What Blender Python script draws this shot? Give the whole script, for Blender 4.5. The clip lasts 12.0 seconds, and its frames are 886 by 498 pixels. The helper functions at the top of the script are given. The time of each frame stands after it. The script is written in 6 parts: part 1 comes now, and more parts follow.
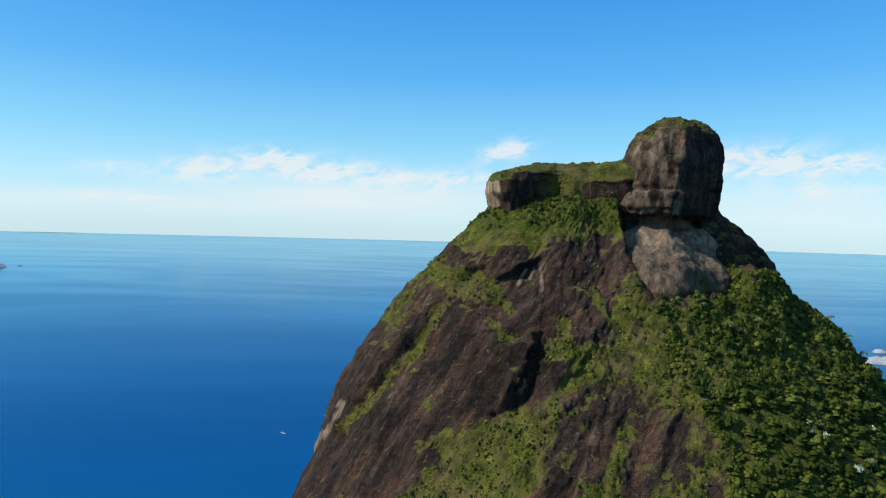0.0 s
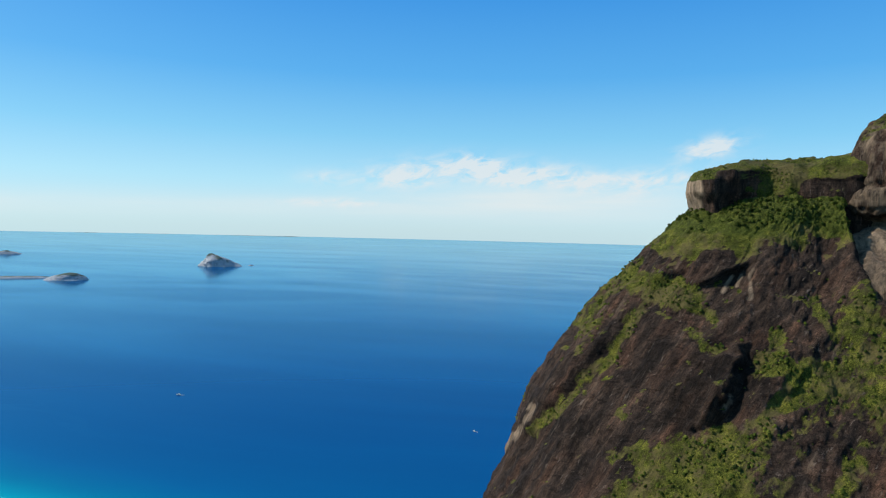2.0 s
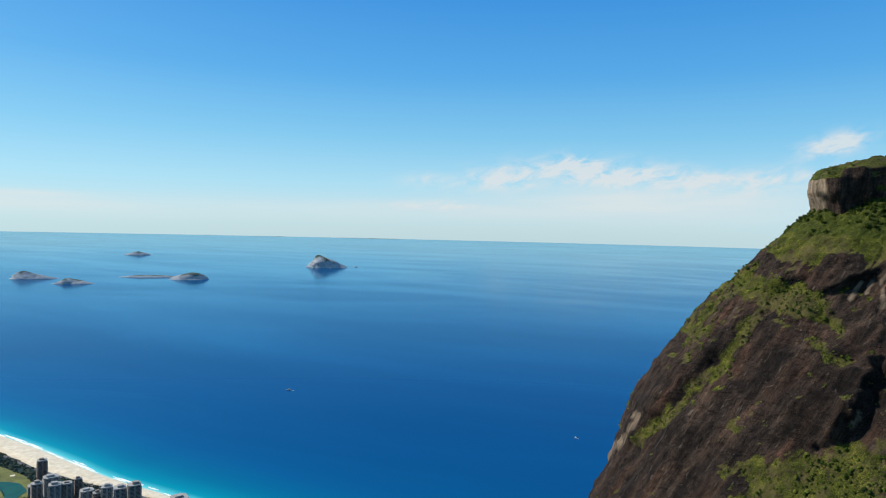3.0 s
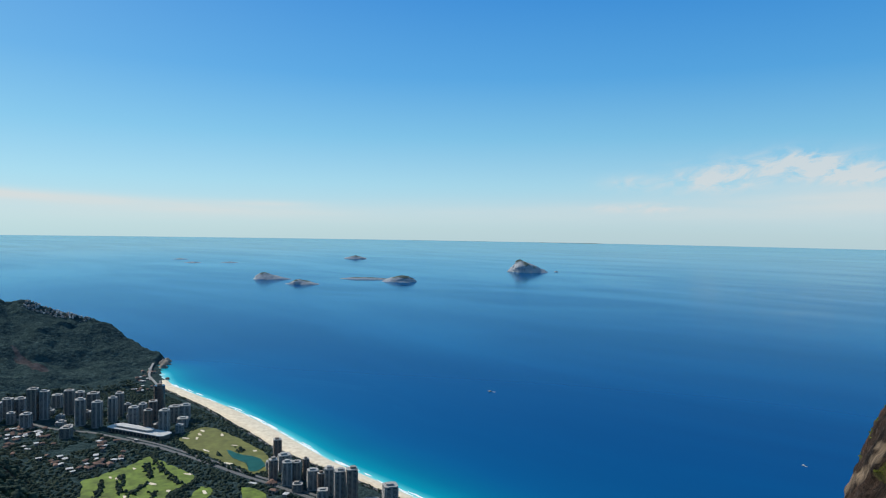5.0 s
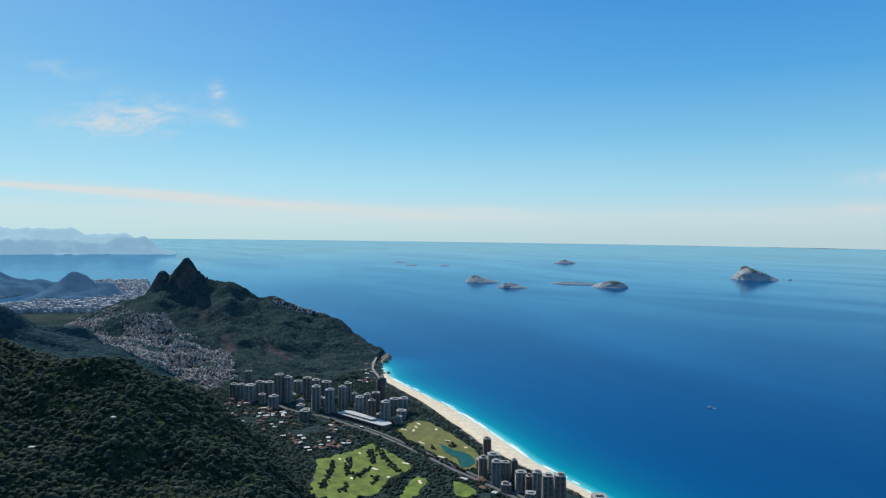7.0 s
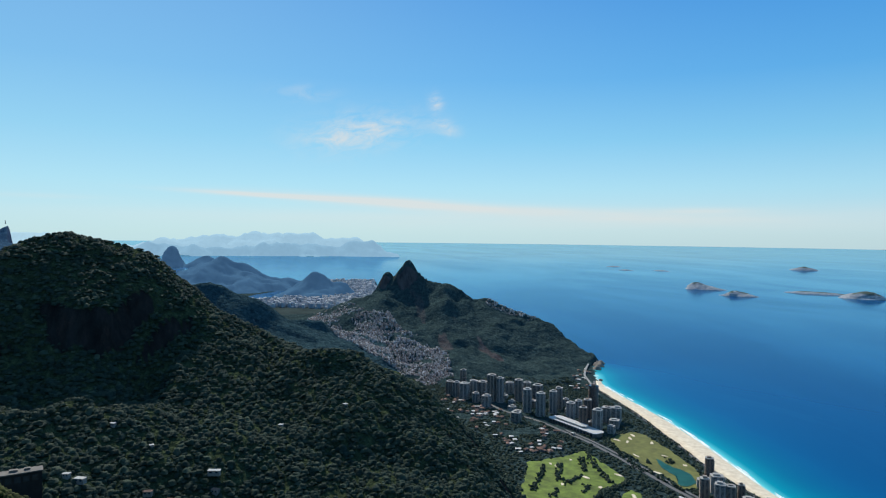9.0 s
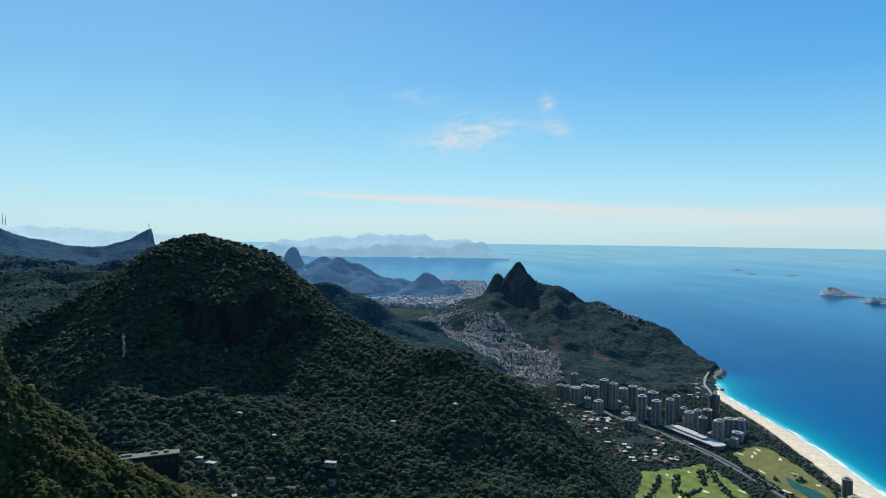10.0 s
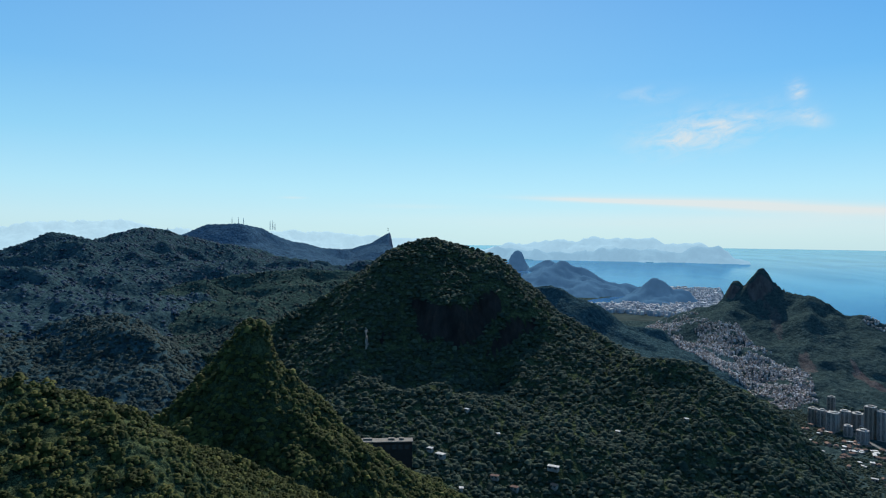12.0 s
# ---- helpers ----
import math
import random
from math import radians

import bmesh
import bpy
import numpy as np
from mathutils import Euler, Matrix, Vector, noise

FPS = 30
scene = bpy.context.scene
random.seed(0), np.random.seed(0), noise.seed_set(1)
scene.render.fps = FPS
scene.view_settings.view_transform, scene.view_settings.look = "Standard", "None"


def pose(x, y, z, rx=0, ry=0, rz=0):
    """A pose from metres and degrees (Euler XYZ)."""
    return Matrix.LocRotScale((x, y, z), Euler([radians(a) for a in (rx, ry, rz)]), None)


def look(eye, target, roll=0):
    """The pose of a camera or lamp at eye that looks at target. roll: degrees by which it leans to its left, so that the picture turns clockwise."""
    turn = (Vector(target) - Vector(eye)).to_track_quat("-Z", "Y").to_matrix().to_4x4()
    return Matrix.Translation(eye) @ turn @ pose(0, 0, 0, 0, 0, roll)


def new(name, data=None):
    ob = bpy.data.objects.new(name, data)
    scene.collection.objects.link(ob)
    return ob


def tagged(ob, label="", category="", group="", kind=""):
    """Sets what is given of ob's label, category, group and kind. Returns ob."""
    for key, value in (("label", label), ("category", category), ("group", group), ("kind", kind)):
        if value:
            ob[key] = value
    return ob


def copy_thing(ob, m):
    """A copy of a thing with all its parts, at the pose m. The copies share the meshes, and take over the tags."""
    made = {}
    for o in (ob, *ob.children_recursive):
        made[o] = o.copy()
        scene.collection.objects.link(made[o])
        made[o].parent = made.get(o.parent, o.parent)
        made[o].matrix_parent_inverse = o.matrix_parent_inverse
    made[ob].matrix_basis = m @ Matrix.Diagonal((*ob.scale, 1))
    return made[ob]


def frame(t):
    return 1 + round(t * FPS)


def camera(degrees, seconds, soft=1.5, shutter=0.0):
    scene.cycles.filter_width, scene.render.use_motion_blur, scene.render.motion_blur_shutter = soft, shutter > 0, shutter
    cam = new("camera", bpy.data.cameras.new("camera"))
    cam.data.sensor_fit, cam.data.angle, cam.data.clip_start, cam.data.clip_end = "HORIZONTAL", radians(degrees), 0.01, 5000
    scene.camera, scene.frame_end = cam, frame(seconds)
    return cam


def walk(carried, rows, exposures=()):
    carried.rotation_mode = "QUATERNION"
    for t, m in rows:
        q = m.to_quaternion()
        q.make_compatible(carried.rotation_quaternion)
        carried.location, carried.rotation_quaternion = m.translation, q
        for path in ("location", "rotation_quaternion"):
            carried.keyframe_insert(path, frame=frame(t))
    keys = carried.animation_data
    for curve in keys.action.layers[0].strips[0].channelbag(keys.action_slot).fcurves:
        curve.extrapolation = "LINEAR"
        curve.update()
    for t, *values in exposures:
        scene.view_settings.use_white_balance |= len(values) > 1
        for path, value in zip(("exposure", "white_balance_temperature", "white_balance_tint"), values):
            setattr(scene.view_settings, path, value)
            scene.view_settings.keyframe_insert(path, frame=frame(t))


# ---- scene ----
# The coast is built at one tenth of its true size (one unit is ten metres), so that fifty
# kilometres of sea and mountains lie within the lens's far limit of 5000.
EYE = (0.0, 0.0, 69.0)
cam = camera(67.7, 12.0, soft=1.15)
PATH = [  # seconds, yaw, pitch, roll
    (0.0, 0.01, -1.45, -1.55), (0.5, 4.39, -1.53, -1.54), (1.0, 8.59, -1.55, -1.54), (1.5, 12.80, -1.56, -1.45),
    (2.0, 16.51, -1.58, -1.42), (2.5, 21.06, -1.56, -1.42), (3.0, 25.21, -1.57, -1.37), (5.0, 42.46, -1.52, -0.98),
    (5.5, 46.65, -1.48, -0.97), (6.0, 51.46, -1.47, -0.94), (6.5, 55.91, -1.44, -0.79), (7.0, 60.44, -1.42, -0.78),
    (9.0, 78.66, -1.31, -0.64), (9.5, 83.74, -1.28, -0.60), (10.0, 88.18, -1.28, -0.60), (10.5, 92.94, -1.25, -0.56),
    (11.0, 97.81, -1.20, -0.59), (11.5, 103.27, -1.19, -0.63), (12.0, 107.42, -1.15, -0.53)]
walk(cam, [(t, pose(*EYE, 90 + p, r, y)) for t, y, p, r in PATH],
     [(0.0, 0.26), (2.5, 0.12), (5.5, -0.08), (7.0, -0.05), (9.5, 0.02), (12.0, 0.10)])

# ---- light: morning sun in the north-east, clear sky with thin cloud ----
SUN_AZ, SUN_EL = 104.0, 40.0          # degrees, counted to the left of +y, and upwards


CLOUDS = [  # centre azimuth, elevation, half widths, rise by azimuth, weight: thin fair-weather cloud low over the sea
    (19.6, 4.7, 3.51, 1.01, -0.08, 1.15), (12.8, 5.2, 3.51, 1.01, 0.12, 1.15), (14, 6.2, 1.22, 0.41, 0.1, 0.8), (10.4, 4.5, 2.7, 0.68, 0.1, 0.9), (5, 4.5, 4.32, 0.94, 0.18, 1),
    (-1, 4.6, 4.32, 0.81, -0.05, 0.8), (-5.3, 7.1, 2.03, 0.74, -0.18, 1.25), (25.6, 2.2, 4.32, 0.38, -0.02, 0.8), (26.4, 4.3, 2.43, 0.68, 0, 0.35), (-25.2, 6, 4.59, 1.28, -0.02, 1.2),
    (-31.5, 5.8, 4.59, 0.68, 0.02, 1), (-30, 3.8, 3.51, 0.68, 0, 0.7), (85.8, 8.6, 4.4, 1.4, -0.12, 0.62), (88.4, 7.8, 1.38, 0.48, 0, 0.4), (78.6, 9.2, 1.03, 0.6, 0.3, 0.55), (79.4, 11.2, 0.57, 0.66, 0.3, 0.6), (90.5, 11.6, 2.3, 0.6, 0, 0.2)]
VEILS = [(93.0, 3.05, 6.0, 0.19, 0.035, 1.0), (82.0, 2.6, 10.0, 0.40, 0.05, 0.9), (66.0, 1.75, 12.0, 0.55, 0.03, 0.42), (57.0, 2.1, 4.0, 0.25, 0.0, 0.3), (110.0, 2.5, 4.0, 0.2, 0.0, 0.2), (120.2, 3.1, 0.9, 0.1, 0.0, 0.3),
         (7.0, 2.8, 13.0, 1.5, 0.0, 0.62), (-29.0, 2.6, 12.0, 1.8, 0.0, 0.42), (30.0, 1.8, 20.0, 0.9, 0.0, 0.25), (75.0, 1.2, 30.0, 0.9, 0.0, 0.3)]


def sky_world():
    w = bpy.data.worlds.new("sky")
    scene.world = w
    w.use_nodes = True
    nt = w.node_tree
    nt.nodes.clear()
    N, L = nt.nodes.new, nt.links.new

    def calc(op, x, y=0.0):
        m = N("ShaderNodeMath")
        m.operation = op
        for sock, v in zip(m.inputs, (x, y)):
            if isinstance(v, (int, float)):
                sock.default_value = v
            else:
                L(v, sock)
        return m.outputs[0]

    def blend(fac, x, y, kind="MIX"):
        m = N("ShaderNodeMix")
        m.data_type, m.blend_type = "RGBA", kind
        for sock, v in ((m.inputs[0], fac), (m.inputs[6], x), (m.inputs[7], y)):
            if isinstance(v, (int, float)):
                sock.default_value = v
            elif isinstance(v, tuple):
                sock.default_value = (*v, 1)
            else:
                L(v, sock)
        return m.outputs[2]

    sky = N("ShaderNodeTexSky")
    sky.sky_type = "NISHITA"
    sky.sun_disc = False
    sky.sun_elevation = radians(SUN_EL)
    sky.sun_rotation = radians(-SUN_AZ)
    sky.altitude = 690
    sky.air_density, sky.dust_density, sky.ozone_density = 1.0, 0.3, 4.0
    tc, sep = N("ShaderNodeTexCoord"), N("ShaderNodeSeparateXYZ")
    L(tc.outputs["Generated"], sep.inputs[0])
    x, y, z = sep.outputs
    el = calc("MULTIPLY", calc("ARCSINE", z), 57.29578)
    az = calc("MULTIPLY", calc("ARCTAN2", calc("MULTIPLY", x, -1.0), y), 57.29578)
    # the height of the air: pale over the sea, deep blue above
    up = N("ShaderNodeValToRGB")
    L(calc("DIVIDE", calc("MAXIMUM", el, 0.0), 90.0), up.inputs[0])
    e = up.color_ramp.elements
    stops = SKY_STOPS
    while len(e) < len(stops):
        e.new(0.5)
    for q, (deg, col) in zip(e, stops):
        q.position, q.color = deg / 90.0, (*col, 1)
    nishita = blend(1.0, sky.outputs[0], (SKY_GAIN * 0.58, SKY_GAIN * 1.0, SKY_GAIN * 1.15), "MULTIPLY")
    col = blend(SKY_MIX, nishita, up.outputs[0])
    # paler air on the side of the sun
    side = calc("MULTIPLY", calc("EXPONENT", calc("MULTIPLY", calc("POWER", calc("ABSOLUTE", calc("DIVIDE", calc("SUBTRACT", az, 114.0), 44.0)), 2.0), -1.0)), 0.30)
    col = blend(side, col, (0.43, 0.68, 0.76))
    # clouds: ragged puffs above smooth veils
    def cover(rows):
        total = None
        for ca, ce, wa, we, rise, k in rows:
            da = calc("SUBTRACT", az, ca)
            de = calc("SUBTRACT", calc("SUBTRACT", el, ce), calc("MULTIPLY", da, rise))
            q = calc("ADD", calc("POWER", calc("ABSOLUTE", calc("DIVIDE", da, wa)), 2.0), calc("POWER", calc("ABSOLUTE", calc("DIVIDE", de, we)), 2.0))
            g = calc("MULTIPLY", calc("EXPONENT", calc("MULTIPLY", q, -1.0)), k)
            total = g if total is None else calc("ADD", total, g)
        return total

    def texture(ka, ke, slant, scale, rough, distortion):
        comb, tex = N("ShaderNodeCombineXYZ"), N("ShaderNodeTexNoise")
        L(calc("ADD", calc("MULTIPLY", az, ka), calc("MULTIPLY", el, slant)), comb.inputs[0])
        L(calc("MULTIPLY", el, ke), comb.inputs[1])
        L(comb.outputs[0], tex.inputs["Vector"])
        tex.inputs["Scale"].default_value, tex.inputs["Detail"].default_value = scale, 8.0
        tex.inputs["Roughness"].default_value, tex.inputs["Distortion"].default_value = rough, distortion
        return tex.outputs["Fac"]

    def clamp(v, top):
        return calc("MINIMUM", calc("MAXIMUM", v, 0.0), top)

    puff = calc("MULTIPLY", calc("SUBTRACT", texture(0.30, 0.60, 0.22, 1.6, 0.62, 0.5), 0.37), 5.0)
    puff = clamp(calc("MULTIPLY", puff, cover(CLOUDS)), 0.80)
    soft = calc("ADD", calc("MULTIPLY", texture(0.05, 0.5, 0.05, 2.0, 0.55, 0.3), 1.3), 0.35)
    veil = clamp(calc("MULTIPLY", soft, cover(VEILS)), 0.8)
    col = blend(veil, col, (0.74, 0.755, 0.74))
    col = blend(puff, col, (0.70, 0.735, 0.745))
    out, bg = N("ShaderNodeOutputWorld"), N("ShaderNodeBackground")
    bg.inputs[1].default_value = SKY_STRENGTH
    L(blend(1.0, col, (1 / SKY_STRENGTH,) * 3, "MULTIPLY"), bg.inputs[0])
    L(bg.outputs[0], out.inputs[0])


SKY_STRENGTH, SKY_GAIN, SKY_MIX = 0.1, 0.1, 0.72
SKY_STOPS = [(0, (0.57, 0.71, 0.79)), (1.5, (0.58, 0.74, 0.835)), (4, (0.45, 0.74, 0.88)), (8, (0.24, 0.60, 0.86)), (13, (0.095, 0.42, 0.84)), (20, (0.035, 0.29, 0.78)), (45, (0.15, 0.35, 0.65)), (90, (0.14, 0.32, 0.60))]
sky_world()
sun = new("sun", bpy.data.lights.new("sun", "SUN"))
sun.data.energy, sun.data.angle, sun.data.color = 4.7, radians(0.53), (1.0, 0.94, 0.84)
_a, _e = radians(SUN_AZ), radians(SUN_EL)
SUN_DIR = Vector((-math.sin(_a) * math.cos(_e), math.cos(_a) * math.cos(_e), math.sin(_e)))
sun.matrix_world = look(SUN_DIR * 300, (0, 0, 0))

# ---- noise ----
rng = np.random.default_rng(7)


def hash3(i, j, k):
    h = (i.astype(np.int64) * 374761393 + j.astype(np.int64) * 668265263 + k.astype(np.int64) * 2147483647) & 0xFFFFFFFF
    h = ((h ^ (h >> 13)) * 1274126177) & 0xFFFFFFFF
    h = ((h ^ (h >> 16)) * 2246822519) & 0xFFFFFFFF
    return ((h ^ (h >> 15)) & 0xFFFFFF) / 0x7FFFFF - 1.0


def vnoise(p):
    p = np.asarray(p, float)
    c = np.floor(p)
    f = p - c
    f = f * f * f * (f * (f * 6 - 15) + 10)
    i, j, k = c[:, 0], c[:, 1], c[:, 2]
    r = 0
    for a in (0, 1):
        for b in (0, 1):
            for d in (0, 1):
                wgt = (f[:, 0] if a else 1 - f[:, 0]) * (f[:, 1] if b else 1 - f[:, 1]) * (f[:, 2] if d else 1 - f[:, 2])
                r = r + wgt * hash3(i + a, j + b, k + d)
    return r


def fbm(p, octaves=4, gain=0.5):
    p = np.asarray(p, float)
    r, amp = np.zeros(len(p)), 1.0
    for o in range(octaves):
        r += amp * vnoise(p * 2.0 ** o + 17.3 * o)
        amp *= gain
    return r


def flat3(x, y, s, z=0.0):
    return np.stack([x * s, y * s, np.full_like(x, z)], 1)


def step(a, b, x):
    q = np.clip((x - a) / (b - a), 0, 1)
    return q * q * (3 - 2 * q)


# ---- mesh helpers ----
def mesh_from(name, verts, faces, material=None, parent=None, label="", smooth=True, **attrs):
    """One mesh object from arrays; every face has as many corners as faces has columns."""
    verts, faces = np.asarray(verts, np.float32), np.asarray(faces, np.int32)
    me = bpy.data.meshes.new(name)
    n, k = faces.shape
    me.vertices.add(len(verts))
    me.vertices.foreach_set("co", verts.ravel())
    me.loops.add(n * k)
    me.loops.foreach_set("vertex_index", faces.ravel())
    me.polygons.add(n)
    me.polygons.foreach_set("loop_start", np.arange(0, n * k, k, dtype=np.int32))
    me.polygons.foreach_set("use_smooth", np.full(n, smooth))
    for key, values in attrs.items():
        me.attributes.new(key, "FLOAT", "POINT").data.foreach_set("value", np.asarray(values, np.float32))
    me.update(calc_edges=True)
    if material:
        me.materials.append(material)
    ob = new(name, me)
    if parent:
        ob.parent = parent
    if label:
        ob["label"] = label
    return ob


def part(name, bm, material, parent, label=""):
    me = bpy.data.meshes.new(name)
    bm.to_mesh(me)
    bm.free()
    me.materials.append(material)
    ob = new(name, me)
    ob.parent = parent
    if label:
        ob["label"] = label
    return ob


def grid_faces(nu, nv, wrap=False):
    i = np.arange(nu - 1)[:, None]
    j = np.arange(nv if wrap else nv - 1)[None, :]
    a = i * nv + j
    b = i * nv + (j + 1) % nv
    return np.stack([a, b, b + nv, a + nv], -1).reshape(-1, 4)


def grid_normals(v, nu, nv):
    g = v.reshape(nu, nv, 3)
    n = np.cross(np.gradient(g, axis=1), np.gradient(g, axis=0)).reshape(-1, 3)
    n /= np.linalg.norm(n, axis=1)[:, None] + 1e-9
    return n


# ---- materials ----
def material(name, build, roughness=0.9, specular=0.3):
    m = bpy.data.materials.new(name)
    m.use_nodes = True
    nt = m.node_tree
    bsdf = nt.nodes["Principled BSDF"]
    bsdf.inputs["Roughness"].default_value = roughness
    bsdf.inputs["Specular IOR Level"].default_value = specular
    build(nt, bsdf)
    return m


def coords(nt, scale=(1, 1, 1)):
    tc, mp = nt.nodes.new("ShaderNodeTexCoord"), nt.nodes.new("ShaderNodeMapping")
    nt.links.new(tc.outputs["Object"], mp.inputs["Vector"])
    mp.inputs["Scale"].default_value = scale
    return mp.outputs[0]


def noise_tex(nt, vec, scale, detail=4.0, rough=0.6, distortion=0.0):
    n = nt.nodes.new("ShaderNodeTexNoise")
    nt.links.new(vec, n.inputs["Vector"])
    n.inputs["Scale"].default_value, n.inputs["Detail"].default_value = scale, detail
    n.inputs["Roughness"].default_value, n.inputs["Distortion"].default_value = rough, distortion
    return n.outputs["Fac"]


def ramp(nt, fac, *stops):
    r = nt.nodes.new("ShaderNodeValToRGB")
    nt.links.new(fac, r.inputs[0])
    e = r.color_ramp.elements
    while len(e) < len(stops):
        e.new(0.5)
    for el, (pos, col) in zip(e, stops):
        el.position = pos
        el.color = (*col, 1) if len(col) == 3 else col
    return r.outputs[0]


def mix(nt, fac, a, b, blend="MIX"):
    m = nt.nodes.new("ShaderNodeMix")
    m.data_type, m.blend_type = "RGBA", blend
    for sock, v in ((m.inputs[0], fac), (m.inputs[6], a), (m.inputs[7], b)):
        if isinstance(v, (int, float)):
            sock.default_value = v
        elif isinstance(v, tuple):
            sock.default_value = (*v, 1)
        else:
            nt.links.new(v, sock)
    return m.outputs[2]


def attr(nt, name):
    a = nt.nodes.new("ShaderNodeAttribute")
    a.attribute_name = name
    return a.outputs["Fac"]


def bump(nt, bsdf, height, strength, distance):
    b = nt.nodes.new("ShaderNodeBump")
    nt.links.new(height, b.inputs["Height"])
    b.inputs["Strength"].default_value, b.inputs["Distance"].default_value = strength, distance
    nt.links.new(b.outputs[0], bsdf.inputs["Normal"])


BLACK, WHITE = (0, 0, 0), (1, 1, 1)


def rock_colours(nt, big=0.22, lean_by=0.0):
    """Weathered gneiss: brown and charcoal, with fine water streaks that run down the wall."""
    v = coords(nt)
    run, lean = (nt.nodes.new("ShaderNodeMapping") for _ in range(2))
    for node, stretch in ((run, 10.0), (lean, 4.0)):
        node.vector_type = "TEXTURE"
        node.inputs["Rotation"].default_value, node.inputs["Scale"].default_value = (0, radians(lean_by), 0), (1, 1, stretch)
        nt.links.new(v, node.inputs["Vector"])
    run, lean = run.outputs[0], lean.outputs[0]
    base = ramp(nt, noise_tex(nt, lean, big, 7, 0.65, 0.6), (0.32, (0.017, 0.0145, 0.0130)), (0.45, (0.035, 0.0275, 0.0235)), (0.56, (0.060, 0.0445, 0.0355)), (0.70, (0.108, 0.081, 0.064)))
    st = ramp(nt, noise_tex(nt, run, 1.5, 8, 0.75, 0.2), (0.36, (0.38, 0.38, 0.39)), (0.5, (0.85, 0.83, 0.82)), (0.58, (1.2, 1.12, 1.06)), (0.70, (1.9, 1.68, 1.52)))
    col = mix(nt, 0.9, base, st, "MULTIPLY")
    sheets = ramp(nt, noise_tex(nt, run, 0.42, 4, 0.6, 0.4), (0.38, (0.50, 0.53, 0.56)), (0.5, (1.0, 0.96, 0.92)), (0.63, (1.6, 1.26, 1.08)))
    col = mix(nt, 0.85, col, sheets, "MULTIPLY")
    fine = ramp(nt, noise_tex(nt, run, 7.0, 6, 0.8), (0.38, (0.5, 0.48, 0.47)), (0.6, (1.35, 1.3, 1.25)))
    col = mix(nt, 0.8, col, fine, "MULTIPLY")
    spots = ramp(nt, noise_tex(nt, v, 4.5, 7, 0.82), (0.38, (0.4, 0.39, 0.38)), (0.6, (1.3, 1.27, 1.24)))
    col = mix(nt, 0.5, col, spots, "MULTIPLY")
    grain = ramp(nt, noise_tex(nt, v, 9.0, 3, 0.6), (0.38, (0.5, 0.49, 0.48)), (0.62, (1.45, 1.42, 1.4)))
    col = mix(nt, 0.45, col, grain, "MULTIPLY")
    # thin pale lines where water has run
    drips = ramp(nt, noise_tex(nt, run, 2.6, 5, 0.6, 0.1), (0.62, BLACK), (0.70, WHITE))
    col = mix(nt, mix(nt, 1.0, drips, (0.55,) * 3, "MULTIPLY"), col, (0.20, 0.16, 0.13))
    # joints that cross the wall slantwise
    tc, mp = nt.nodes.new("ShaderNodeTexCoord"), nt.nodes.new("ShaderNodeMapping")
    nt.links.new(tc.outputs["Object"], mp.inputs["Vector"])
    mp.inputs["Rotation"].default_value, mp.inputs["Scale"].default_value = (0, radians(44), 0), (0.16, 0.4, 1.0)
    crack = ramp(nt, noise_tex(nt, mp.outputs[0], 0.55, 6, 0.6, 0.4), (0.478, WHITE), (0.496, (0.12, 0.12, 0.12)), (0.505, (0.12, 0.12, 0.12)), (0.53, WHITE))
    return mix(nt, 0.5, col, crack, "MULTIPLY"), v, run, lean


def crisp(nt, fac, v, scale=1.8, amount=0.9, width=0.12):
    """An edge mask broken up by fine growth."""
    n = noise_tex(nt, v, scale, 7, 0.72)
    m = nt.nodes.new("ShaderNodeMath")
    m.operation = "MULTIPLY_ADD"
    nt.links.new(n, m.inputs[0])
    m.inputs[1].default_value = amount
    nt.links.new(fac, m.inputs[2])
    mid = 0.5 + amount * 0.5
    r = nt.nodes.new("ShaderNodeMapRange")
    nt.links.new(m.outputs[0], r.inputs[0])
    r.inputs[1].default_value, r.inputs[2].default_value = mid - width, mid + width
    return r.outputs[0]


def green_colours(nt, v, dark, mid, light, scale=0.6):
    a = ramp(nt, noise_tex(nt, v, scale, 5, 0.65), (0.34, dark), (0.52, mid), (0.68, light))
    b = ramp(nt, noise_tex(nt, v, scale * 9, 6, 0.82), (0.37, (0.25, 0.28, 0.25)), (0.61, (1.5, 1.45, 1.3)))
    c = ramp(nt, noise_tex(nt, v, scale * 18, 2, 0.6), (0.4, (0.55, 0.57, 0.55)), (0.6, (1.4, 1.37, 1.3)))
    return mix(nt, 0.7, mix(nt, 0.8, a, b, "MULTIPLY"), c, "MULTIPLY")


